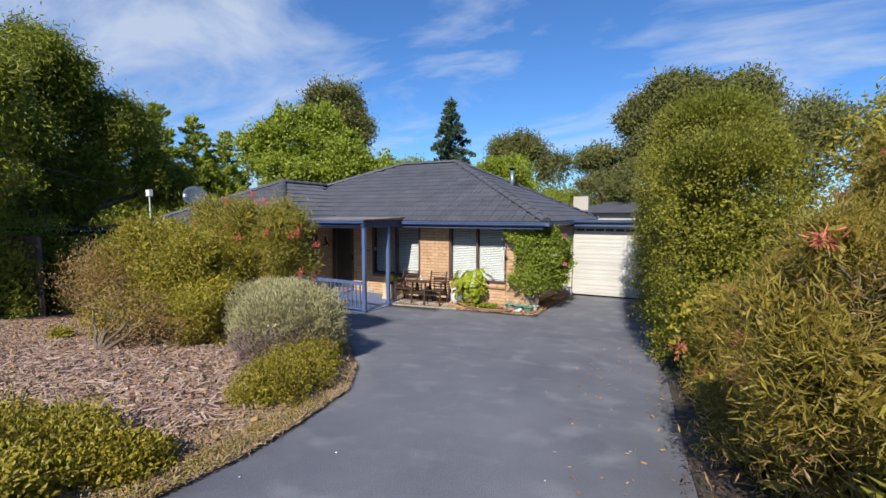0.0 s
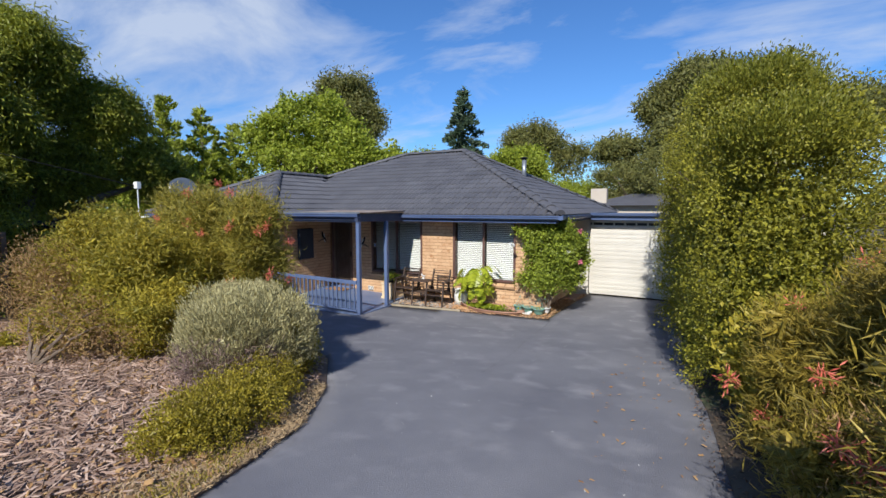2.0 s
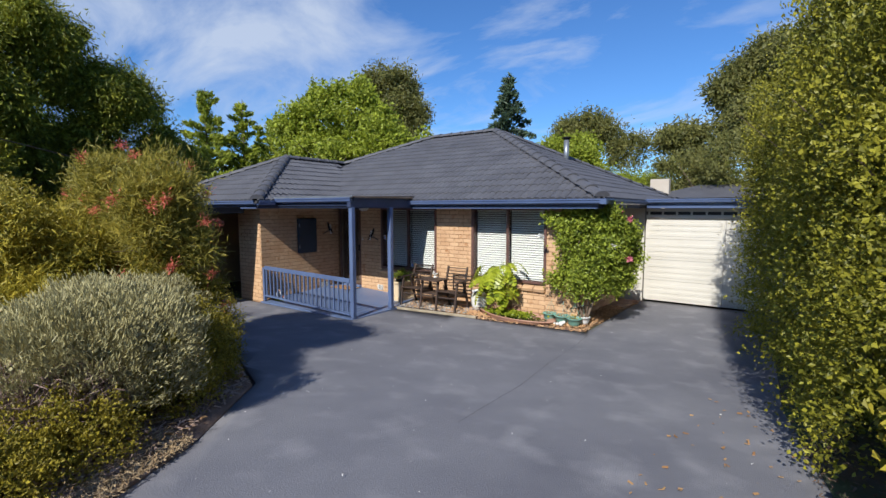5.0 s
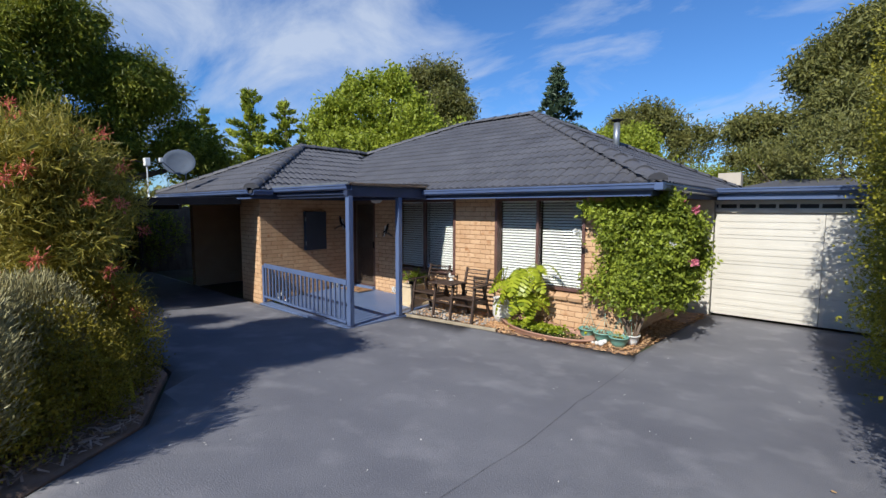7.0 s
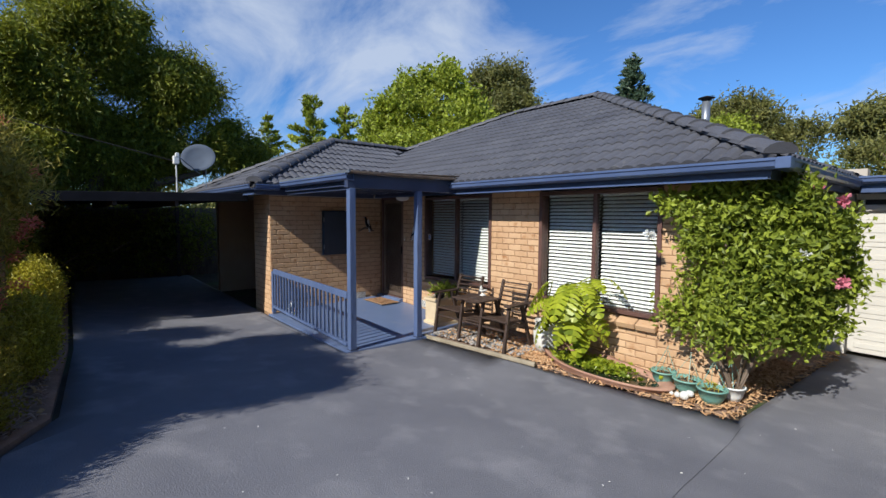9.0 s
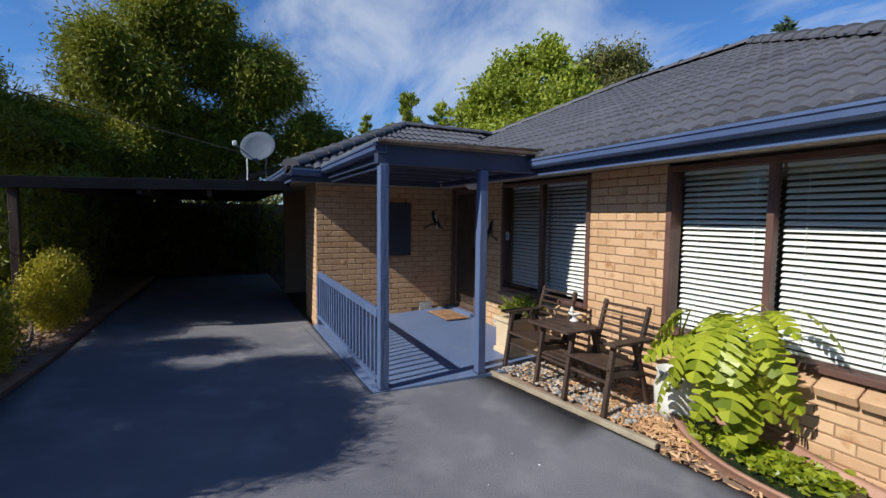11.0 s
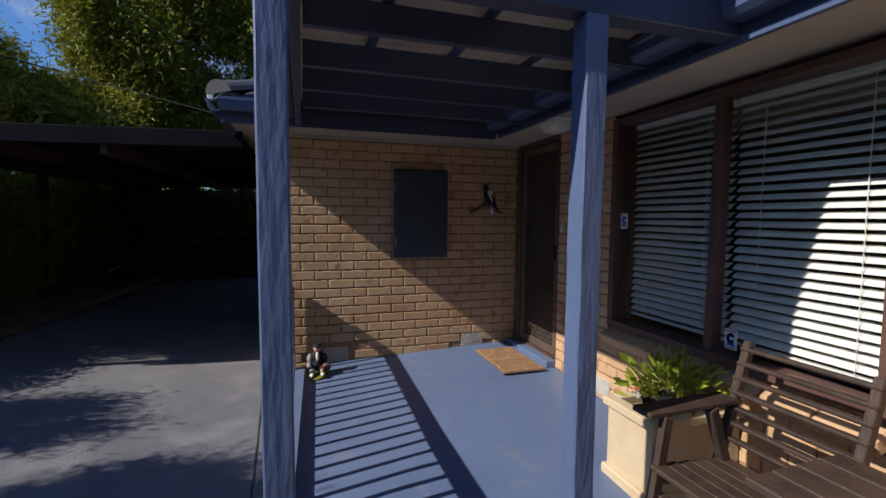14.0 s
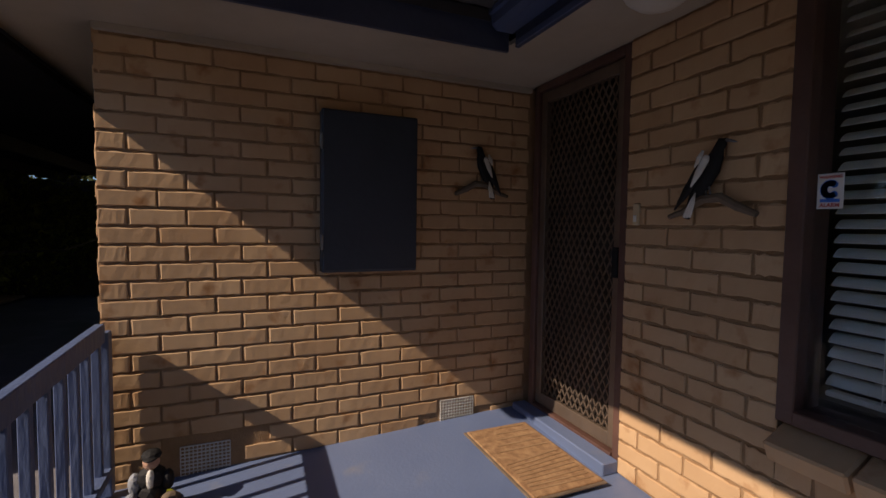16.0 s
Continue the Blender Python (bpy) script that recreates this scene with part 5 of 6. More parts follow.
for i in range(1500):
    u, w = nr.random(), nr.random()
    x = -6.56 + 1.55 * u ** 1.15
    y = 9.98 + (x + 6.56) * 0.126 + (10.86 - 9.98 - (x + 6.56) * 0.126) * w
    s = nr.uniform(0.012, 0.030) * (1.3 if nr.random() < 0.12 else 1)
    q = IV * (s, s * nr.uniform(0.6, 1.0), s * nr.uniform(0.35, 0.6)) * (1 + nr.normal(size=(len(IV), 1)) * 0.08)
    a = nr.uniform(0, math.pi)
    q = q @ np.array([[math.cos(a), math.sin(a), 0], [-math.sin(a), math.cos(a), 0], [0, 0, 1]])
    pv.append(q + (x, y, float(gz(x, y)) + 0.035 + nr.uniform(0, 0.02))); pf.append(IF + i * len(IV))
part("pebbles", quick_mesh("pebbles", np.vstack(pv), np.vstack(pf), "pebble", True), "", None, "grey and white rounded river pebbles", "stuff")
part("kerb", bar(bmesh.new(), (-6.60, 9.87, 0.02), (-4.7, 10.125, 0.018), 0.05, 0.05, 0.006), "edge_timber", None, "weathered pale edging board of the bed", "structure")


# ---- furniture by the wall ----
def twin_seat():
    t = thing("twin_seat", -5.85, 10.4, 0.04, "dark-stained slatted twin garden seat with a table between, on pebbles", "garden seat", rz=1.5)
    t.matrix_world = pose(-5.885, 10.345, 0.04, 0, 0, 1.5) @ Matrix.Diagonal((0.94, 0.80, 1, 1))
    D = "dark_wood"
    for sx in (-0.46, 0.48):
        w = 0.27
        for i in range(6):
            y = -0.27 + i * 0.092
            part("seat_slat", abox(sx - w, sx + w, y - 0.038, y + 0.038, 0.385 - 0.008 * i, 0.405 - 0.008 * i, 0.004), D, t)
        for s in (-1, 1):
            x = sx + s * (w - 0.02)
            part("back_stile", bar(bmesh.new(), (x - 0.03, 0.16, 0.30), (x - 0.03, 0.37, 0.86), 0.035, 0.05), D, t)
        for i in range(7):
            f = i / 6
            z = 0.46 + 0.37 * f
            y = 0.16 + (z - 0.30) * 0.375 - 0.012
            part("back_slat", bar(bmesh.new(), (sx - w - 0.03, y, z), (sx + w - 0.03, y, z), 0.042, 0.016), D, t)
    for x in (-0.72, -0.17, 0.25, 0.74):
        part("leg", bar(bmesh.new(), (x, -0.34, -0.02), (x, -0.22, 0.60), 0.04, 0.055), D, t)
        part("leg", bar(bmesh.new(), (x, 0.36, -0.02), (x, 0.08, 0.60), 0.04, 0.055), D, t)
        part("side_rail", bar(bmesh.new(), (x, -0.27, 0.35), (x, 0.22, 0.31), 0.035, 0.055), D, t)
    for x in (-0.76, 0.78):
        part("armrest", abox(x - 0.055, x + 0.055, -0.34, 0.26, 0.60, 0.625, 0.006), D, t)
    for y in (-0.25, 0.18):
        part("front_rail", bar(bmesh.new(), (-0.72, y, 0.27), (0.74, y, 0.27), 0.05, 0.025), D, t)
    for i in range(4):
        y = -0.22 + i * 0.14
        part("shelf_slat", abox(-0.15, 0.23, y - 0.055, y + 0.055, 0.30, 0.318, 0.004), D, t)
        part("tabletop_slat", abox(-0.25, 0.33, y - 0.12 - 0.062, y - 0.12 + 0.066, 0.60, 0.622, 0.004), D, t)


twin_seat()
t = thing("ornament", -5.78, 10.52, 0.665, "small white ceramic bird bath ornament on the table", "ornament")
t.matrix_world = pose(-5.90, 10.42, 0.660) @ Matrix.Diagonal((0.95, 0.95, 0.72, 1))
part("bowl", lathe(bmesh.new(), [(0.045, 0.0), (0.05, 0.012), (0.03, 0.03), (0.018, 0.05), (0.02, 0.07), (0.05, 0.09), (0.065, 0.115), (0.06, 0.118), (0.03, 0.10)], 18), "stone_white", t)
part("bird", lathe(bmesh.new(), [(0.004, 0.115), (0.02, 0.13), (0.024, 0.15), (0.012, 0.17), (0.014, 0.18), (0.003, 0.195)], 12, at=(-0.04, 0, 0)), "stone_white", t)


def planter():
    t = thing("planter_box", -6.98, 10.60, 0.03, "cream rendered square planter with a flared rim on the porch edge", "planter")
    bm = bmesh.new()
    for a, b, c, d in ((-0.16, 0.16, -0.27, -0.23), (-0.16, 0.16, 0.24, 0.28), (-0.16, -0.12, -0.23, 0.24), (0.12, 0.16, -0.23, 0.24)):
        box(bm, a, b, c, d, 0.0, 0.40, 0.0)
    part("body", bm, "cream_render", t)
    part("foot", abox(-0.185, 0.185, -0.295, 0.29, 0.0, 0.07, 0.01), "cream_render", t)
    r = bmesh.new()
    for a, b, c, d in ((-0.185, 0.185, -0.295, -0.225), (-0.185, 0.185, 0.235, 0.29), (-0.185, -0.125, -0.225, 0.235), (0.125, 0.185, -0.225, 0.235)):
        box(r, a, b, c, d, 0.40, 0.445, 0.005)
    part("rim", r, "cream_render", t)
    part("soil", abox(-0.12, 0.12, -0.225, 0.235, 0.30, 0.385), "soil", t)
    p = thing("pot_plant", -6.98, 10.60, 0.415, "leafy green pot plant in a dark plastic pot in the planter", "plant")
    part("pot", lathe(bmesh.new(), [(0.055, 0.0), (0.08, 0.11), (0.085, 0.11), (0.085, 0.125), (0.07, 0.125), (0.06, 0.10)], 16, at=(0, -0.1, 0)), "black_paint", p)
    rng = np.random.default_rng(8)
    n = 260
    c = rng.normal(size=(n, 3)) * (0.085, 0.13, 0.05) + (0, 0, 0.19)
    part("leaves", leaves_mesh("leaves", c, c - (0, 0, 0.05) + rng.normal(size=c.shape) * 0.05, rng.uniform(0.06, 0.1, n), np.full(n, 0.032), "leaf_rose", rng), "", p)
    c = rng.normal(size=(30, 3)) * (0.02, 0.02, 0.012) + (-0.09, -0.13, 0.10)
    part("flower", leaves_mesh("flower", c, rng.normal(size=c.shape), np.full(30, 0.03), np.full(30, 0.022), "petal_white", rng), "", p)
    c = rng.normal(size=(14, 3)) * (0.008, 0.008, 0.006) + (-0.10, -0.145, 0.11)
    part("flower", leaves_mesh("flower", c, rng.normal(size=c.shape), np.full(14, 0.02), np.full(14, 0.012), "petal_red", rng), "", p)


planter()


def monstera():
    t = thing("monstera_plant", -4.92, 10.62, 0.05, "large monstera with split yellow-green leaves in a white pot", "plant")
    part("pot", lathe(bmesh.new(), [(0.10, -0.03), (0.16, 0.10), (0.17, 0.25), (0.14, 0.36), (0.16, 0.40), (0.145, 0.40), (0.12, 0.34)], 22), "stone_white", t)
    rng = random.Random(4)
    stems = bmesh.new()
    for i in range(46):
        a = rng.uniform(0, 2 * math.pi) if i % 2 else rng.uniform(math.pi * 0.95, math.pi * 2.05)
        R, H = rng.uniform(0.08, 0.34), rng.uniform(0.40, 1.05)
        tip = Vector((R * math.cos(a) * 1.05 + 0.42, min(R * math.sin(a), 0.14), H))
        tube(stems, [(0, 0, 0.33), (tip.x * 0.4, tip.y * 0.4, 0.33 + (H - 0.33) * 0.7), tuple(tip)], [0.010, 0.008, 0.005], 5)
        L = rng.uniform(0.20, 0.36)
        W = L * 0.36
        bm = bmesh.new()
        n = 7
        for s in (-1, 1):
            for k in range(n):
                f0, f1 = k / n, (k + 0.60) / n
                def edge(f):
                    return W * math.sin(math.pi * (0.12 + 0.86 * f)) ** 0.7
                def z(x, y):
                    return -0.45 * (y + 0.0) ** 2 / L * 1.6 - 0.30 * abs(x) ** 1.5 / math.sqrt(L)
                e0, e1 = edge(f0), edge(f1)
                pts = [(0.0, f0 * L), (s * e0 * 0.5, f0 * L + 0.01), (s * e0, f0 * L + e0 * 0.30), (s * e1 * 0.97, f1 * L + e1 * 0.26), (s * e1 * 0.5, f1 * L + 0.018), (0.0, (k + 1) / n * L)]
                vs = [bm.verts.new((x, y, z(x, y))) for x, y in pts]
                bm.faces.new(vs if s > 0 else vs[::-1])
        m = Matrix.Translation(tip) @ pose(0, 0, 0, 0, 0, math.degrees(a) - 90 + rng.uniform(-25, 25)) @ pose(0, 0, 0, rng.uniform(-50, 5), rng.uniform(-25, 25), 0)
        bmesh.ops.transform(bm, matrix=m, verts=bm.verts)
        part("leaf", bm, "leaf_monstera", t)
    part("stem", stems, "leaf_monstera", t)


monstera()


def pond():
    t = thing("garden_pond", -4.15, 10.52, 0.02, "brown moulded kidney-shaped pond with green water plants", "pond")
    def outline(k):
        out = []
        for i in range(40):
            a = 2 * math.pi * i / 40
            r = 1 + 0.16 * math.cos(2 * a + 0.6) + 0.10 * math.cos(3 * a - 0.8)
            out.append((0.74 * k * r * math.cos(a), 0.37 * k * r * math.sin(a) - 0.06 * math.cos(a)))
        return out
    bm = bmesh.new()
    rings = []
    for k, z in ((0.94, 0.0), (1.0, 0.06), (1.05, 0.075), (1.04, 0.09), (0.90, 0.075), (0.87, 0.045), (0.80, 0.03), (0.55, 0.02)):
        rings.append([bm.verts.new((x, y, z + (0.05 * (y + 0.25) if z > 0.01 else 0) - 0.03 * x * (z > 0.01))) for x, y in outline(k)])
    for a, b in zip(rings, rings[1:]):
        for i in range(40):
            f = bm.faces.new((a[i], a[(i + 1) % 40], b[(i + 1) % 40], b[i])); f.smooth = True
    bm.faces.new(rings[-1])
    part("shell", bm, "terracotta", t)
    w = bmesh.new()
    w.faces.new([w.verts.new((x, y, 0.055 - 0.02 * x)) for x, y in outline(0.86)])
    part("water", w, "pond_water", t)
    rng = np.random.default_rng(6)
    n = 620
    c = np.stack([rng.normal(-0.02, 0.25, n), rng.normal(-0.02, 0.10, n), rng.uniform(0.07, 0.12, n)], 1)
    part("water_plants", leaves_mesh("water_plants", c, rng.normal(size=c.shape) * (1, 1, 0.3), rng.uniform(0.04, 0.08, n), np.full(n, 0.05), "leaf_monstera", rng), "", t, kind="stuff")


pond()
for i, (x, y, mat, lab, r) in enumerate([(-3.42, 10.66, "green_pot", "empty green plastic hanging basket on the bark", 0.12), (-3.16, 10.60, "green_pot", "green plastic hanging basket with dry soil", 0.13), (-2.90, 10.52, "green_pot", "green plastic hanging basket with a small plant", 0.13), (-2.80, 10.74, "white_plastic", "pale lilac plastic hanging basket", 0.11)]):
    t = thing("hanging_basket", x, y, 0.03, lab, "plant pot", "baskets by the wall")
    part("bowl", lathe(bmesh.new(), [(r * 0.55, 0.0), (r * 0.85, 0.07), (r, 0.14), (r * 1.06, 0.14), (r * 1.06, 0.155), (r * 0.94, 0.155), (r * 0.8, 0.08), (r * 0.4, 0.05)], 22), mat, t)
    part("soil", lathe(bmesh.new(), [(r * 0.86, 0.10), (r * 0.86, 0.115), (0.01, 0.13)], 16), "soil", t)
    for k in range(3):
        a = 2 * math.pi * k / 3 + i
        part("hanger", bar(bmesh.new(), (r * math.cos(a), r * math.sin(a), 0.15), (0.03 * math.cos(i), 0.03, 0.36 + 0.03 * k), 0.004, 0.004, 0), "green_pot", t)
    rng = np.random.default_rng(60 + i)
    c = rng.normal(size=(30, 3)) * (r * 0.4, r * 0.4, 0.02) + (0, 0, 0.16)
    part("dry_plant", leaves_mesh("dry_plant", c, rng.normal(size=c.shape) + (0, 0, 0.8), np.full(30, 0.07), np.full(30, 0.012), "dry_leaf" if i != 2 else "leaf_low", rng), "", t)
t = thing("statuette", -3.10, 10.40, 0.045, "small white curled garden figure lying on the bark", "garden ornament")
bm = bmesh.new()
for a, b, c, r in ((0, 0, 0.03, 0.045), (0.05, 0.01, 0.06, 0.032), (0.02, 0.04, 0.05, 0.028), (-0.07, 0.01, 0.015, 0.03), (-0.13, 0.02, 0.01, 0.022)):
    bmesh.ops.create_icosphere(bm, subdivisions=2, radius=r, matrix=Matrix.Translation((a, b, c)))
part("figure", bm, "stone_white", t)

bush("rose_bush", [(-2.95, 10.75, 1.30, 0.52, 0.38, 0.72), (-2.55, 10.95, 1.35, 0.50, 0.55, 0.75), (-2.45, 11.6, 1.15, 0.45, 0.6, 0.8), (-3.25, 10.62, 0.85, 0.32, 0.26, 0.35), (-2.75, 10.6, 0.75, 0.5, 0.30, 0.40), (-3.2, 10.66, 1.80, 0.38, 0.28, 0.38), (-2.75, 10.75, 2.0, 0.5, 0.32, 0.34), (-2.4, 11.0, 1.55, 0.40, 0.5, 0.78), (-2.35, 11.0, 0.85, 0.36, 0.5, 0.45)], 3000, 9, 0.055, (0.068, 0.040), "leaf_rose", 81,
     "tall climbing rose bush on the house corner with few blooms", "rose bush", base=(-2.78, 10.72, 0.02), tips=[(-3.2, 10.65, 1.9), (-2.9, 10.75, 2.0), (-2.5, 10.95, 1.9), (-2.4, 11.5, 1.7), (-3.3, 10.6, 1.1)], r0=0.022, wood="trunk_brown", shell=0.8, inner=0.0, wild=1.1, up=0.1, lumps=46)
for i, (x, y, z, mat) in enumerate([(-2.28, 10.52, 1.50, "petal_white"), (-2.05, 10.72, 1.28, "petal_pink"), (-2.10, 10.9, 1.95, "petal_pink"), (-2.3, 11.0, 2.08, "petal_pink"), (-3.55, 10.5, 1.62, "petal_white")]):
    t = thing("rose_bloom", x, y, z, "open white rose bloom" if mat == "petal_white" else "open pink rose bloom on its stem", "flower", "rose blooms")
    rng = np.random.default_rng(300 + i)
    c = rng.normal(size=(40, 3)) * 0.02
    part("petals", leaves_mesh("petals", c, c + rng.normal(size=c.shape) * 0.015, np.full(40, 0.045), np.full(40, 0.04), mat, rng), "", t)
    part("stem", bar(bmesh.new(), (0, 0, 0), (0.02, 0.18, -0.2), 0.005, 0.005, 0), "leaf_rose", t)

# ---- porch things ----
def wall_thing(name, y, z, label, cat):
    return thing(name, WX, y, z, label, cat)


t = wall_thing("meter_box", 9.855, 1.04, "dark blue painted steel meter box on the brick wall", "meter box")
part("body", abox(0.0, 0.085, -0.26, 0.26, 0.0, 0.85, 0.006), "meter_paint", t)
part("door", abox(0.087, 0.10, -0.255, 0.255, 0.01, 0.84, 0.004), "meter_paint", t)
part("hinge", abox(0.087, 0.108, -0.268, -0.256, 0.12, 0.2, 0.002), "grey_metal", t)
part("hinge", abox(0.087, 0.108, -0.268, -0.256, 0.64, 0.72, 0.002), "grey_metal", t)


def vent(x, y, z, w, h, rz, label):
    t = thing("wall_vent", x, y, z, label, "air vent", "wall vents", rz=rz)
    part("frame", abox(0, w, 0.006, 0.016, 0, h), "black_paint", t)
    bm = bmesh.new()
    nx, nz = max(3, round(w / 0.018)), max(3, round(h / 0.018))
    for i in range(nx + 1):
        box(bm, i * w / nx - 0.0022, i * w / nx + 0.0022, -0.003, 0.004, 0, h)
    for i in range(nz + 1):
        box(bm, 0, w, -0.0035, 0.0045, i * h / nz - 0.0022, i * h / nz + 0.0022)
    part("grille", bm, "stone_white", t)


vent(WX + 0.004, WY0 + 0.31, 0.045, 0.22, 0.145, 90, "pale cast grille air vent low in the brick wall")
vent(WX + 0.004, WY0 + 1.69, 0.085, 0.22, 0.145, 90, "pale cast grille air vent low in the brick wall")
vent(-8.03, WY1 - 0.014, 0.115, 0.18, 0.12, 0, "pale cast grille air vent low in the brick pier")
t = thing("air_vent", -7.18, WY1 - 0.012, 0.20, "small pale grille vent under the window", "air vent")
part("plate", abox(-0.20, 0.02, 0, 0.008, 0, 0.13, 0.002), "stone_white", t)
t = thing("doormat", -8.87, 10.56, 0.118, "worn brown coir doormat in front of the door", "doormat")
part("mat", abox(-0.33, 0.33, -0.19, 0.19, 0.0, 0.016, 0.004), "coir", t)
weave = bmesh.new()
for k in range(9):
    bar(weave, (0.06 + 0.028 * k, -0.165, 0.0165), (0.02 + 0.034 * k, 0.165, 0.0165), 0.010, 0.004, 0)
for k in range(5):
    bar(weave, (-0.30 + 0.06 * k, 0.16, 0.0165), (-0.30 + 0.06 * k, -0.02 - 0.03 * k, 0.0165), 0.012, 0.004, 0)
part("pattern", weave, "mortar", t)
part("border", abox(-0.345, 0.345, -0.205, 0.205, -0.002, 0.008, 0.003), "trunk_brown", t)
t = thing("door_bell", -8.53, WY1 - 0.022, 1.31, "small cream doorbell push beside the door", "doorbell")
part("plate", abox(-0.018, 0.018, 0, 0.015, 0, 0.10, 0.004), "cream_render", t)
part("button", abox(-0.009, 0.009, -0.006, -0.001, 0.015, 0.045, 0.002), "white_plastic", t)
t = thing("ceiling_light", -8.17, 10.58, SOF - 0.001, "round cream glass ceiling light, switched off", "lamp")
part("shade", lathe(bmesh.new(), [(0.03, -0.100), (0.075, -0.090), (0.110, -0.062), (0.128, -0.030), (0.130, 0.0)], 24), "cream_steel", t)
part("base", lathe(bmesh.new(), [(0.14, -0.018), (0.142, -0.002), (0.10, 0.0)], 24), "white_plastic", t)


def ball(bm, c, r, turn=None, n=2):
    m = Matrix.Translation(c) @ (turn or Matrix()) @ Matrix.Diagonal((*r, 1))
    bmesh.ops.create_icosphere(bm, subdivisions=n, radius=1, matrix=m)


def magpie(x, y, z, rz, label, flip=1, lean=0):
    """A painted metal bird on a branch, hung flat on the wall."""
    t = thing("bird_ornament", x, y, z, label, "wall ornament", "magpie ornaments", rz=rz)
    t.scale = (0.87, 0.87, 0.87)
    turn = pose(0, 0, 0, 0, lean * flip, 0)

    def flat(pts, radii, thick, y0, n=10):
        bm = tube(bmesh.new(), [(flip * a, 0, c) for a, c in pts], radii, n)
        for v in bm.verts:
            v.co.y = v.co.y * thick + y0
        for f in bm.faces:
            f.smooth = True
        bmesh.ops.transform(bm, matrix=turn, verts=bm.verts)
        return bm
    part("body", flat([(-0.10, -0.17), (-0.075, -0.10), (-0.03, -0.02), (0.01, 0.05), (0.035, 0.10), (0.045, 0.13), (0.06, 0.155), (0.075, 0.160)],
                      [0.016, 0.022, 0.042, 0.046, 0.033, 0.024, 0.024, 0.010], 0.5, -0.030), "black_paint", t)
    part("wing", flat([(-0.15, -0.13), (-0.09, -0.05), (-0.03, 0.04), (-0.005, 0.09)], [0.004, 0.022, 0.026, 0.012], 0.4, -0.048), "black_paint", t)
    part("wing_patch", flat([(-0.055, -0.03), (-0.02, 0.03), (0.012, 0.085), (0.02, 0.10)], [0.004, 0.017, 0.020, 0.010], 0.35, -0.066), "stone_white", t)
    part("wing_patch", flat([(-0.045, 0.055), (-0.025, 0.09), (-0.005, 0.125)], [0.004, 0.015, 0.006], 0.35, -0.060), "stone_white", t)
    for k in range(3):
        part("tail_patch", flat([(-0.098 + 0.014 * k, -0.165), (-0.07 + 0.010 * k, -0.10), (-0.045, -0.055)], [0.008, 0.006, 0.002], 0.4, -0.048), "stone_white", t)
    part("beak", flat([(0.075, 0.160), (0.105, 0.150), (0.125, 0.143)], [0.009, 0.006, 0.001], 0.7, -0.030, 6), "grey_metal", t)
    br = bmesh.new()
    tube(br, [(-flip * 0.20, -0.02, -0.16), (-flip * 0.12, -0.03, -0.14), (-flip * 0.02, -0.03, -0.085), (flip * 0.06, -0.03, -0.080), (flip * 0.13, -0.025, -0.12), (flip * 0.21, -0.02, -0.155)], [0.012, 0.016, 0.020, 0.021, 0.019, 0.013], 8)
    part("branch", br, "trunk_brown", t)
    legs = bmesh.new()
    for k in (0, 0.02):
        bar(legs, (flip * (-0.01 + k), -0.034, -0.03), (flip * k, -0.034, -0.075), 0.005, 0.005, 0)
    part("legs", legs, "grey_metal", t)


magpie(-8.17, WY1 - 0.008, 1.485, 0, "black and white metal magpie on a branch on the brick pier")
magpie(WX + 0.008, 10.56, 1.62, 90, "black and white metal magpie on the shaded wall", -1, -8)
t = thing("figurine", -9.17, 8.86, 0.040, "small painted ceramic footballer figurine on a green base", "figurine")
bm = bmesh.new()
cuts = []


def dab(index, c, r):
    before = len(bm.faces)
    ball(bm, c, r)
    cuts.append((before, len(bm.faces), index))


lathe(bm, [(0.12, 0.0), (0.13, 0.012), (0.12, 0.028)], 20, squash=(1.3, 0.8))
cuts.append((0, len(bm.faces), 2))
for index, c, r in ((0, (0, 0, 0.10), (0.060, 0.055, 0.060)), (0, (0, 0.0, 0.165), (0.048, 0.058, 0.055)), (5, (0.03, 0.0, 0.17), (0.024, 0.018, 0.045)),
                    (4, (0.005, -0.062, 0.150), (0.030, 0.026, 0.048)), (4, (0.045, -0.070, 0.105), (0.038, 0.022, 0.022)), (0, (0.01, 0.062, 0.150), (0.028, 0.024, 0.046)),
                    (1, (0.008, 0.0, 0.238), (0.034, 0.033, 0.036)), (0, (-0.002, 0.0, 0.262), (0.041, 0.039, 0.024)), (0, (0.030, 0.0, 0.258), (0.026, 0.028, 0.008)),
                    (4, (0.07, -0.045, 0.055), (0.058, 0.024, 0.024)), (1, (0.085, 0.035, 0.070), (0.052, 0.020, 0.022)), (6, (0.05, 0.075, 0.080), (0.030, 0.040, 0.035)),
                    (3, (0.06, 0.055, 0.085), (0.022, 0.020, 0.014)), (5, (0.13, -0.05, 0.042), (0.030, 0.020, 0.018)), (5, (0.135, 0.04, 0.045), (0.030, 0.020, 0.018))):
    dab(index, c, r)
me = mesh_of("figure", bm, ["black_paint", "skin_tone", "leaf_dark", "red_paint", "grey_cloth", "stone_white", "trunk_brown"])
for lo, hi, index in cuts:
    for p in me.polygons[lo:hi]:
        p.material_index = index
part("figure", me, "", t)

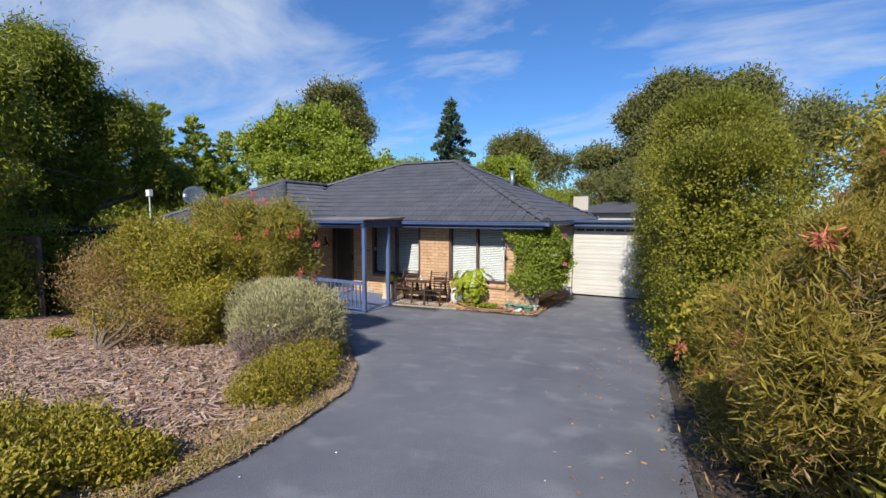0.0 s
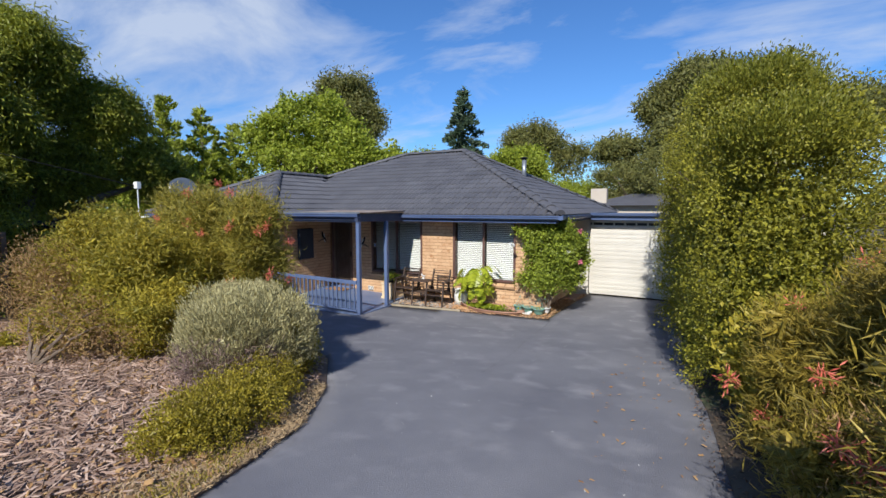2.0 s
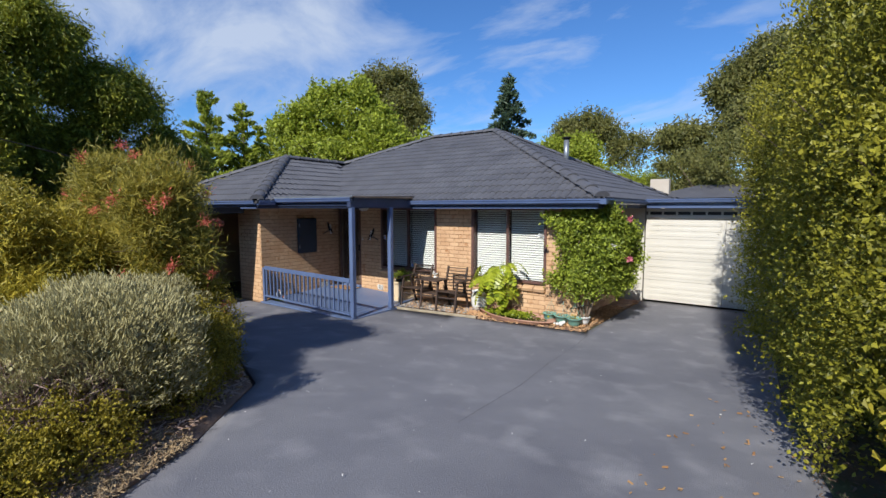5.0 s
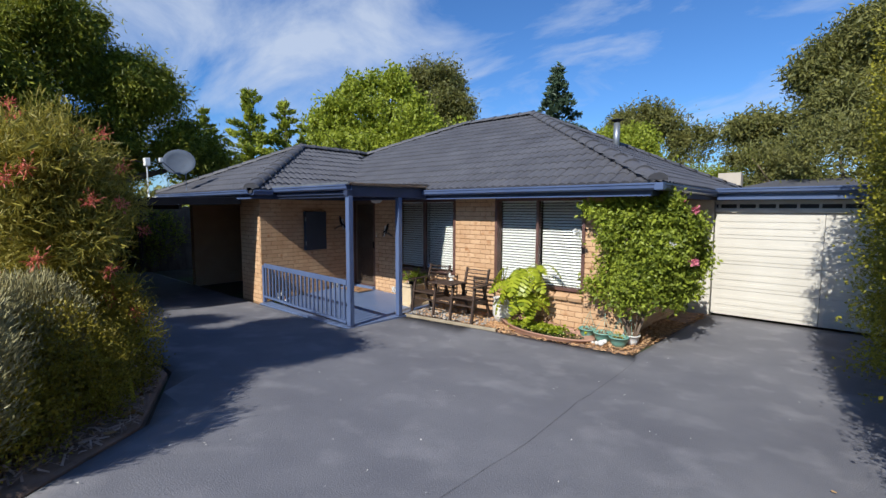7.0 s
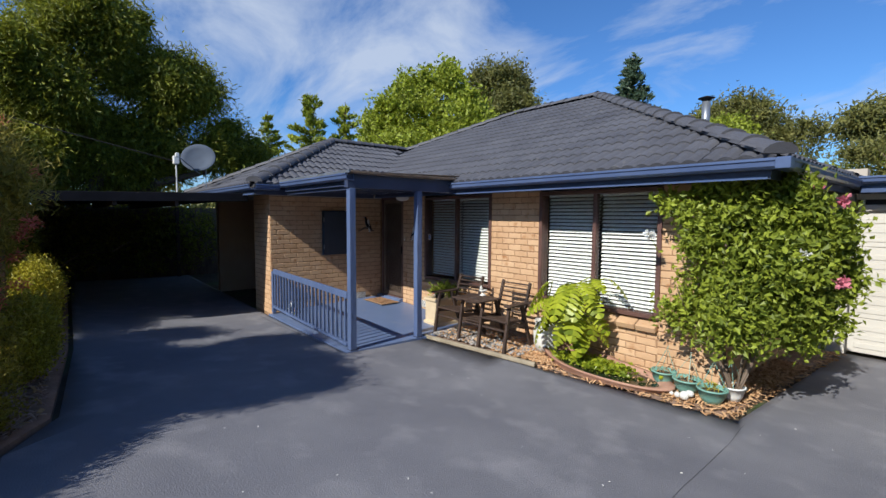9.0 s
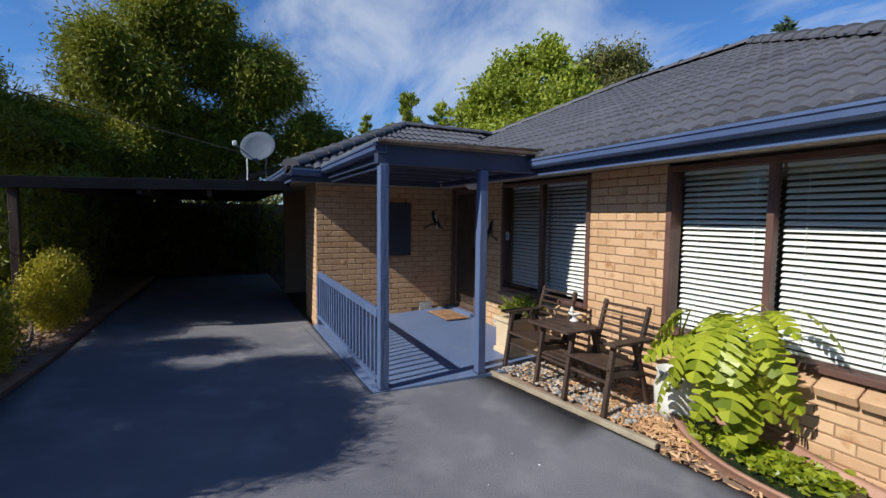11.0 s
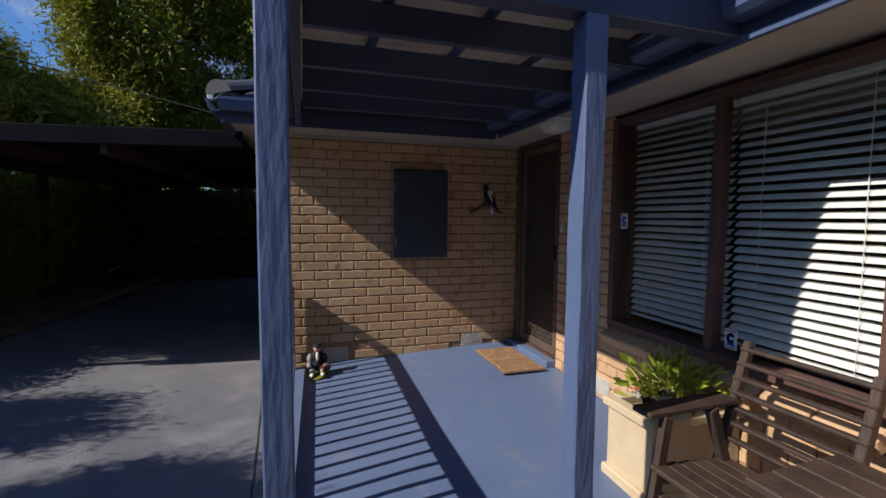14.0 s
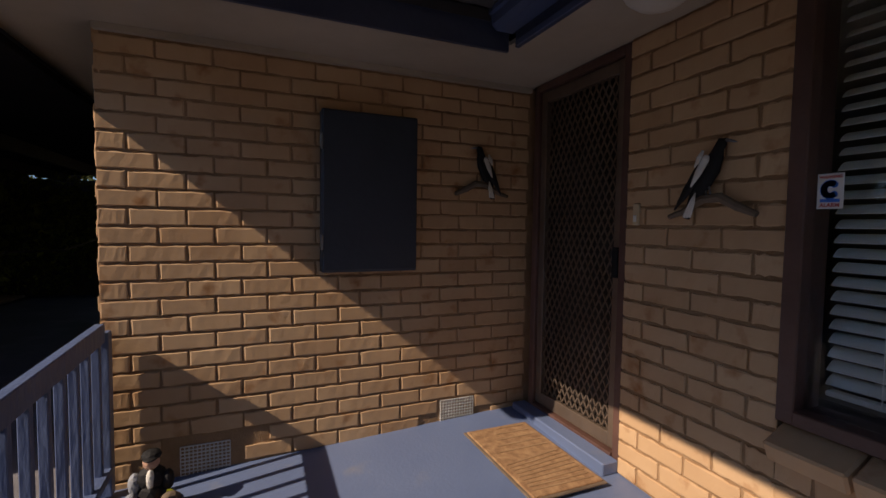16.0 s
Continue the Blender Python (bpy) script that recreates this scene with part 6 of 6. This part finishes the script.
# ---- on and beyond the roof ----
t = thing("satellite_dish", -12.05, 8.05, 2.35, "grey satellite dish on a mast at the eaves", "satellite dish")
m = look((0, 0, 0), (0.95, -0.45, 0.38)) @ Matrix.Rotation(math.pi, 4, "X")
bm = lathe(bmesh.new(), [(0.005, 0.0), (0.13, 0.010), (0.24, 0.036), (0.33, 0.075), (0.335, 0.07), (0.24, 0.028), (0.13, 0.002), (0.004, -0.01)], 30, squash=(1, 0.92))
bmesh.ops.transform(bm, matrix=Matrix.Translation((0, 0, 0.62)) @ m, verts=bm.verts)
part("reflector", bm, "dish_grey", t)
bm = tube(bmesh.new(), [(0, 0.12, -0.05), (0, 0.12, 0.4), (0, 0.06, 0.60)], [0.02, 0.02, 0.02], 8)
part("mast", bm, "grey_metal", t)
part("arm", tube(bmesh.new(), [(0.05, 0.0, 0.30), (0.19, -0.42, 0.62)], [0.012, 0.010], 6), "grey_metal", t)
part("receiver", abox(0.16, 0.23, -0.47, -0.40, 0.60, 0.69, 0.01), "white_plastic", t)
t = thing("aerial_box", -14.05, 7.95, 2.1, "small white box on a bent grey pole beside the eaves", "aerial")
part("pole", tube(bmesh.new(), [(0.35, 0.1, 0.12), (0.1, 0, 0.1), (0.0, 0, 0.2), (0.0, 0, 0.95)], [0.022, 0.022, 0.022, 0.02], 8), "white_plastic", t)
part("box", abox(-0.09, 0.09, -0.06, 0.06, 0.92, 1.12, 0.01), "white_plastic", t)
t = thing("flue", -5.02, 15.7, 3.3, "black metal flue pipe with a cap on the roof", "chimney flue")
part("pipe", lathe(bmesh.new(), [(0.075, 0.0), (0.075, 0.80)], 16), "grey_metal", t)
part("cap", lathe(bmesh.new(), [(0.06, 0.80), (0.08, 0.83), (0.14, 0.86), (0.15, 0.87), (0.03, 0.91)], 18), "black_paint", t)
t = thing("cable", -17, 2.0, 0, "thin black overhead cable behind the carport", "cable")
part("wire", tube(bmesh.new(), [(0, -4.0, 5.6), (1.5, 1.0, 4.4), (2.9, 5.9, 3.1)], [0.012, 0.012, 0.012], 5), "black_paint", t)
t = thing("neighbour_house", -3.6, 27.0, 0, "neighbour's house with dark roof and cream gable beyond", "house")
part("wall", abox(-1.4, 4.5, 0, 5, 0, 2.6), "white_wall", t)
bm = bmesh.new()
v = [bm.verts.new(p) for p in ((-1.7, -0.4, 2.6), (4.8, -0.4, 2.6), (4.8, 5.4, 2.6), (-1.7, 5.4, 2.6), (0.6, 2.5, 3.3), (3.0, 2.5, 3.3))]
for q in ((0, 1, 5, 4), (1, 2, 5), (2, 3, 4, 5), (3, 0, 4), (3, 2, 1, 0)):
    bm.faces.new([v[i] for i in q])
part("roof", bm, "roof_join", t)
part("chimney", abox(-1.3, -0.45, 0.2, 0.7, 2.5, 3.55, 0.01), "white_wall", t)
# this south fence is added to cut sky light and hide sunlit shrubs
part("wall_fence", abox(-16.8, -11.5, 4.12, 4.2, -0.1, 2.0), "trunk_brown", None, "dark timber fence added to keep light out of the carport", "structure")
part("wall_fence", abox(-16.9, -16.8, 2.0, 10.0, -0.1, 2.0), "trunk_brown", None, "dark timber fence at the back of the carport", "structure")


# ---- pieces: bricks and tiles ----
BL, BH, BJ = 0.228, 0.074, 0.012
brng = random.Random(3)


def brick_mesh(w, seed):
    """A brick face with worn, uneven edges."""
    r = random.Random(seed)
    nx = 6
    xs = [0, 0.005] + [w * i / nx for i in range(1, nx)] + [w - 0.005, w]
    nx += 2
    zs = [0, 0.005, BH - 0.005, BH]
    v, f = [], []
    for z in zs:
        for x in xs:
            ex = x in (xs[0], xs[-1]) or z in (0, BH)
            v.append((x + r.uniform(-0.0030, 0.0030), -0.0042 - (0 if ex else 0.0030) + r.uniform(-0.0008, 0.0008), z + r.uniform(-0.0040, 0.0040) * (1 if ex else 0.2)))
    n = nx + 1
    for j in range(3):
        for i in range(nx):
            f.append((j * n + i, j * n + i + 1, (j + 1) * n + i + 1, (j + 1) * n + i))
    rim = list(range(n)) + [2 * n - 1, 3 * n - 1, 4 * n - 1] + list(range(4 * n - 2, 3 * n - 1, -1)) + [2 * n, n]
    base = len(v)
    for k in rim:
        x, y, z = v[k]
        cx, cz = w / 2, BH / 2
        v.append((cx + (x - cx) * (1 + 0.004), 0.02, cz + (z - cz) * 1.01))
    m = len(rim)
    for k in range(m):
        f.append((rim[k], base + k, base + (k + 1) % m, rim[(k + 1) % m]))
    return v, f


BRICKS = {}


def brick_at(w, k):
    key = (round(w, 3), k)
    if key not in BRICKS:
        v, f = brick_mesh(w, int(key[0] * 1000) * 7 + k)
        v2, f2 = np.array(v), np.array(f)
        BRICKS[key] = (quick_mesh("brick", v2, f2, "brick"), v2, f2)
    return BRICKS[key]


def courses(wall, o, ax, length, z0, z1, skip=(), parts=True, offset=0):
    """Lays running bond on a wall face: o is its lower corner, ax the turn about z in degrees (0: along +x, facing -y)."""
    z, row = z0, offset
    turn = pose(0, 0, 0, 0, 0, ax)
    rest = []
    while z < z1 - 0.02:
        u = 0.0 if row % 2 == 0 else -(BL + BJ) / 2
        while u < length - 0.02:
            a, b = max(u, 0.0), min(u + BL, length)
            if b - a > 0.03 and not any(a < s[1] and b > s[0] and z + BH > s[2] and z < s[3] for s in skip):
                me, v2, f2 = brick_at(b - a, brng.randrange(5))
                m = Matrix.Translation((o[0], o[1], 0)) @ turn @ pose(a, brng.uniform(-0.0005, 0.0005), z, 0, brng.uniform(-0.2, 0.2), 0)
                if parts:
                    ob = new("brick", me)
                    ob.parent = wall
                    ob.matrix_local = m
                else:
                    rest.append((np.array([(m @ Vector(p))[:] for p in v2]), f2))
            u += BL + BJ
        z += BH + BJ
        row += 1
    if rest:
        vs, fs, k = [], [], 0
        for v2, f2 in rest:
            vs.append(v2); fs.append(f2 + k); k += len(v2)
        part("bricks", quick_mesh("bricks", np.vstack(vs), np.vstack(fs), "brick_join"), "", wall, kind="stuff")


VENTS = [(0.30, 0.55, 0.03, 0.20), (1.68, 1.92, 0.06, 0.24)]
courses(wall_porch, (WX, WY0), 90, WY1 - WY0, -0.011, 2.14, skip=VENTS)
courses(wall_front, (-8.60, WY1), 0, 0.70, 0.02, 2.15)
courses(wall_pier, (-6.21, WY1), 0, 0.92, 0.02, 2.15)
courses(wall_end, (-3.60, WY1), 0, 0.65, -0.07, 2.15)
courses(wall_sill, (-7.90, WY1), 0, 1.69, 0.02, 0.54)
courses(wall_sill2, (-5.29, WY1), 0, 1.69, 0.0, 0.54)
courses(wall_carport, (-10.32, WY0), 0, 0.87, 0.02, 2.14, parts=False)
courses(wall_east, (EX, WY1), 90, 3.0, -0.07, 2.14, parts=False)


def sill_bricks(x0, x1, z, wall):
    """A sloping row of bricks on edge under a window."""
    n = round((x1 - x0) / 0.24)
    w = (x1 - x0) / n
    me = mesh_of("brick", abox(0.005, w - 0.005, -0.08, 0.08, -0.038, 0.038, 0.008), "brick")
    for i in range(n):
        ob = new("brick", me)
        ob.parent = wall
        ob.matrix_local = pose(x0 + i * w, WY1 - 0.005, z + brng.uniform(-0.002, 0.002), 24, 0, 0)


sill_bricks(-7.90, -6.21, 0.60, wall_sill)
sill_bricks(-5.29, -3.60, 0.57, wall_sill2)
for nm, o, a, s, poly, near, face in ROOFS:
    tiles(face, o, a, s, poly, near)
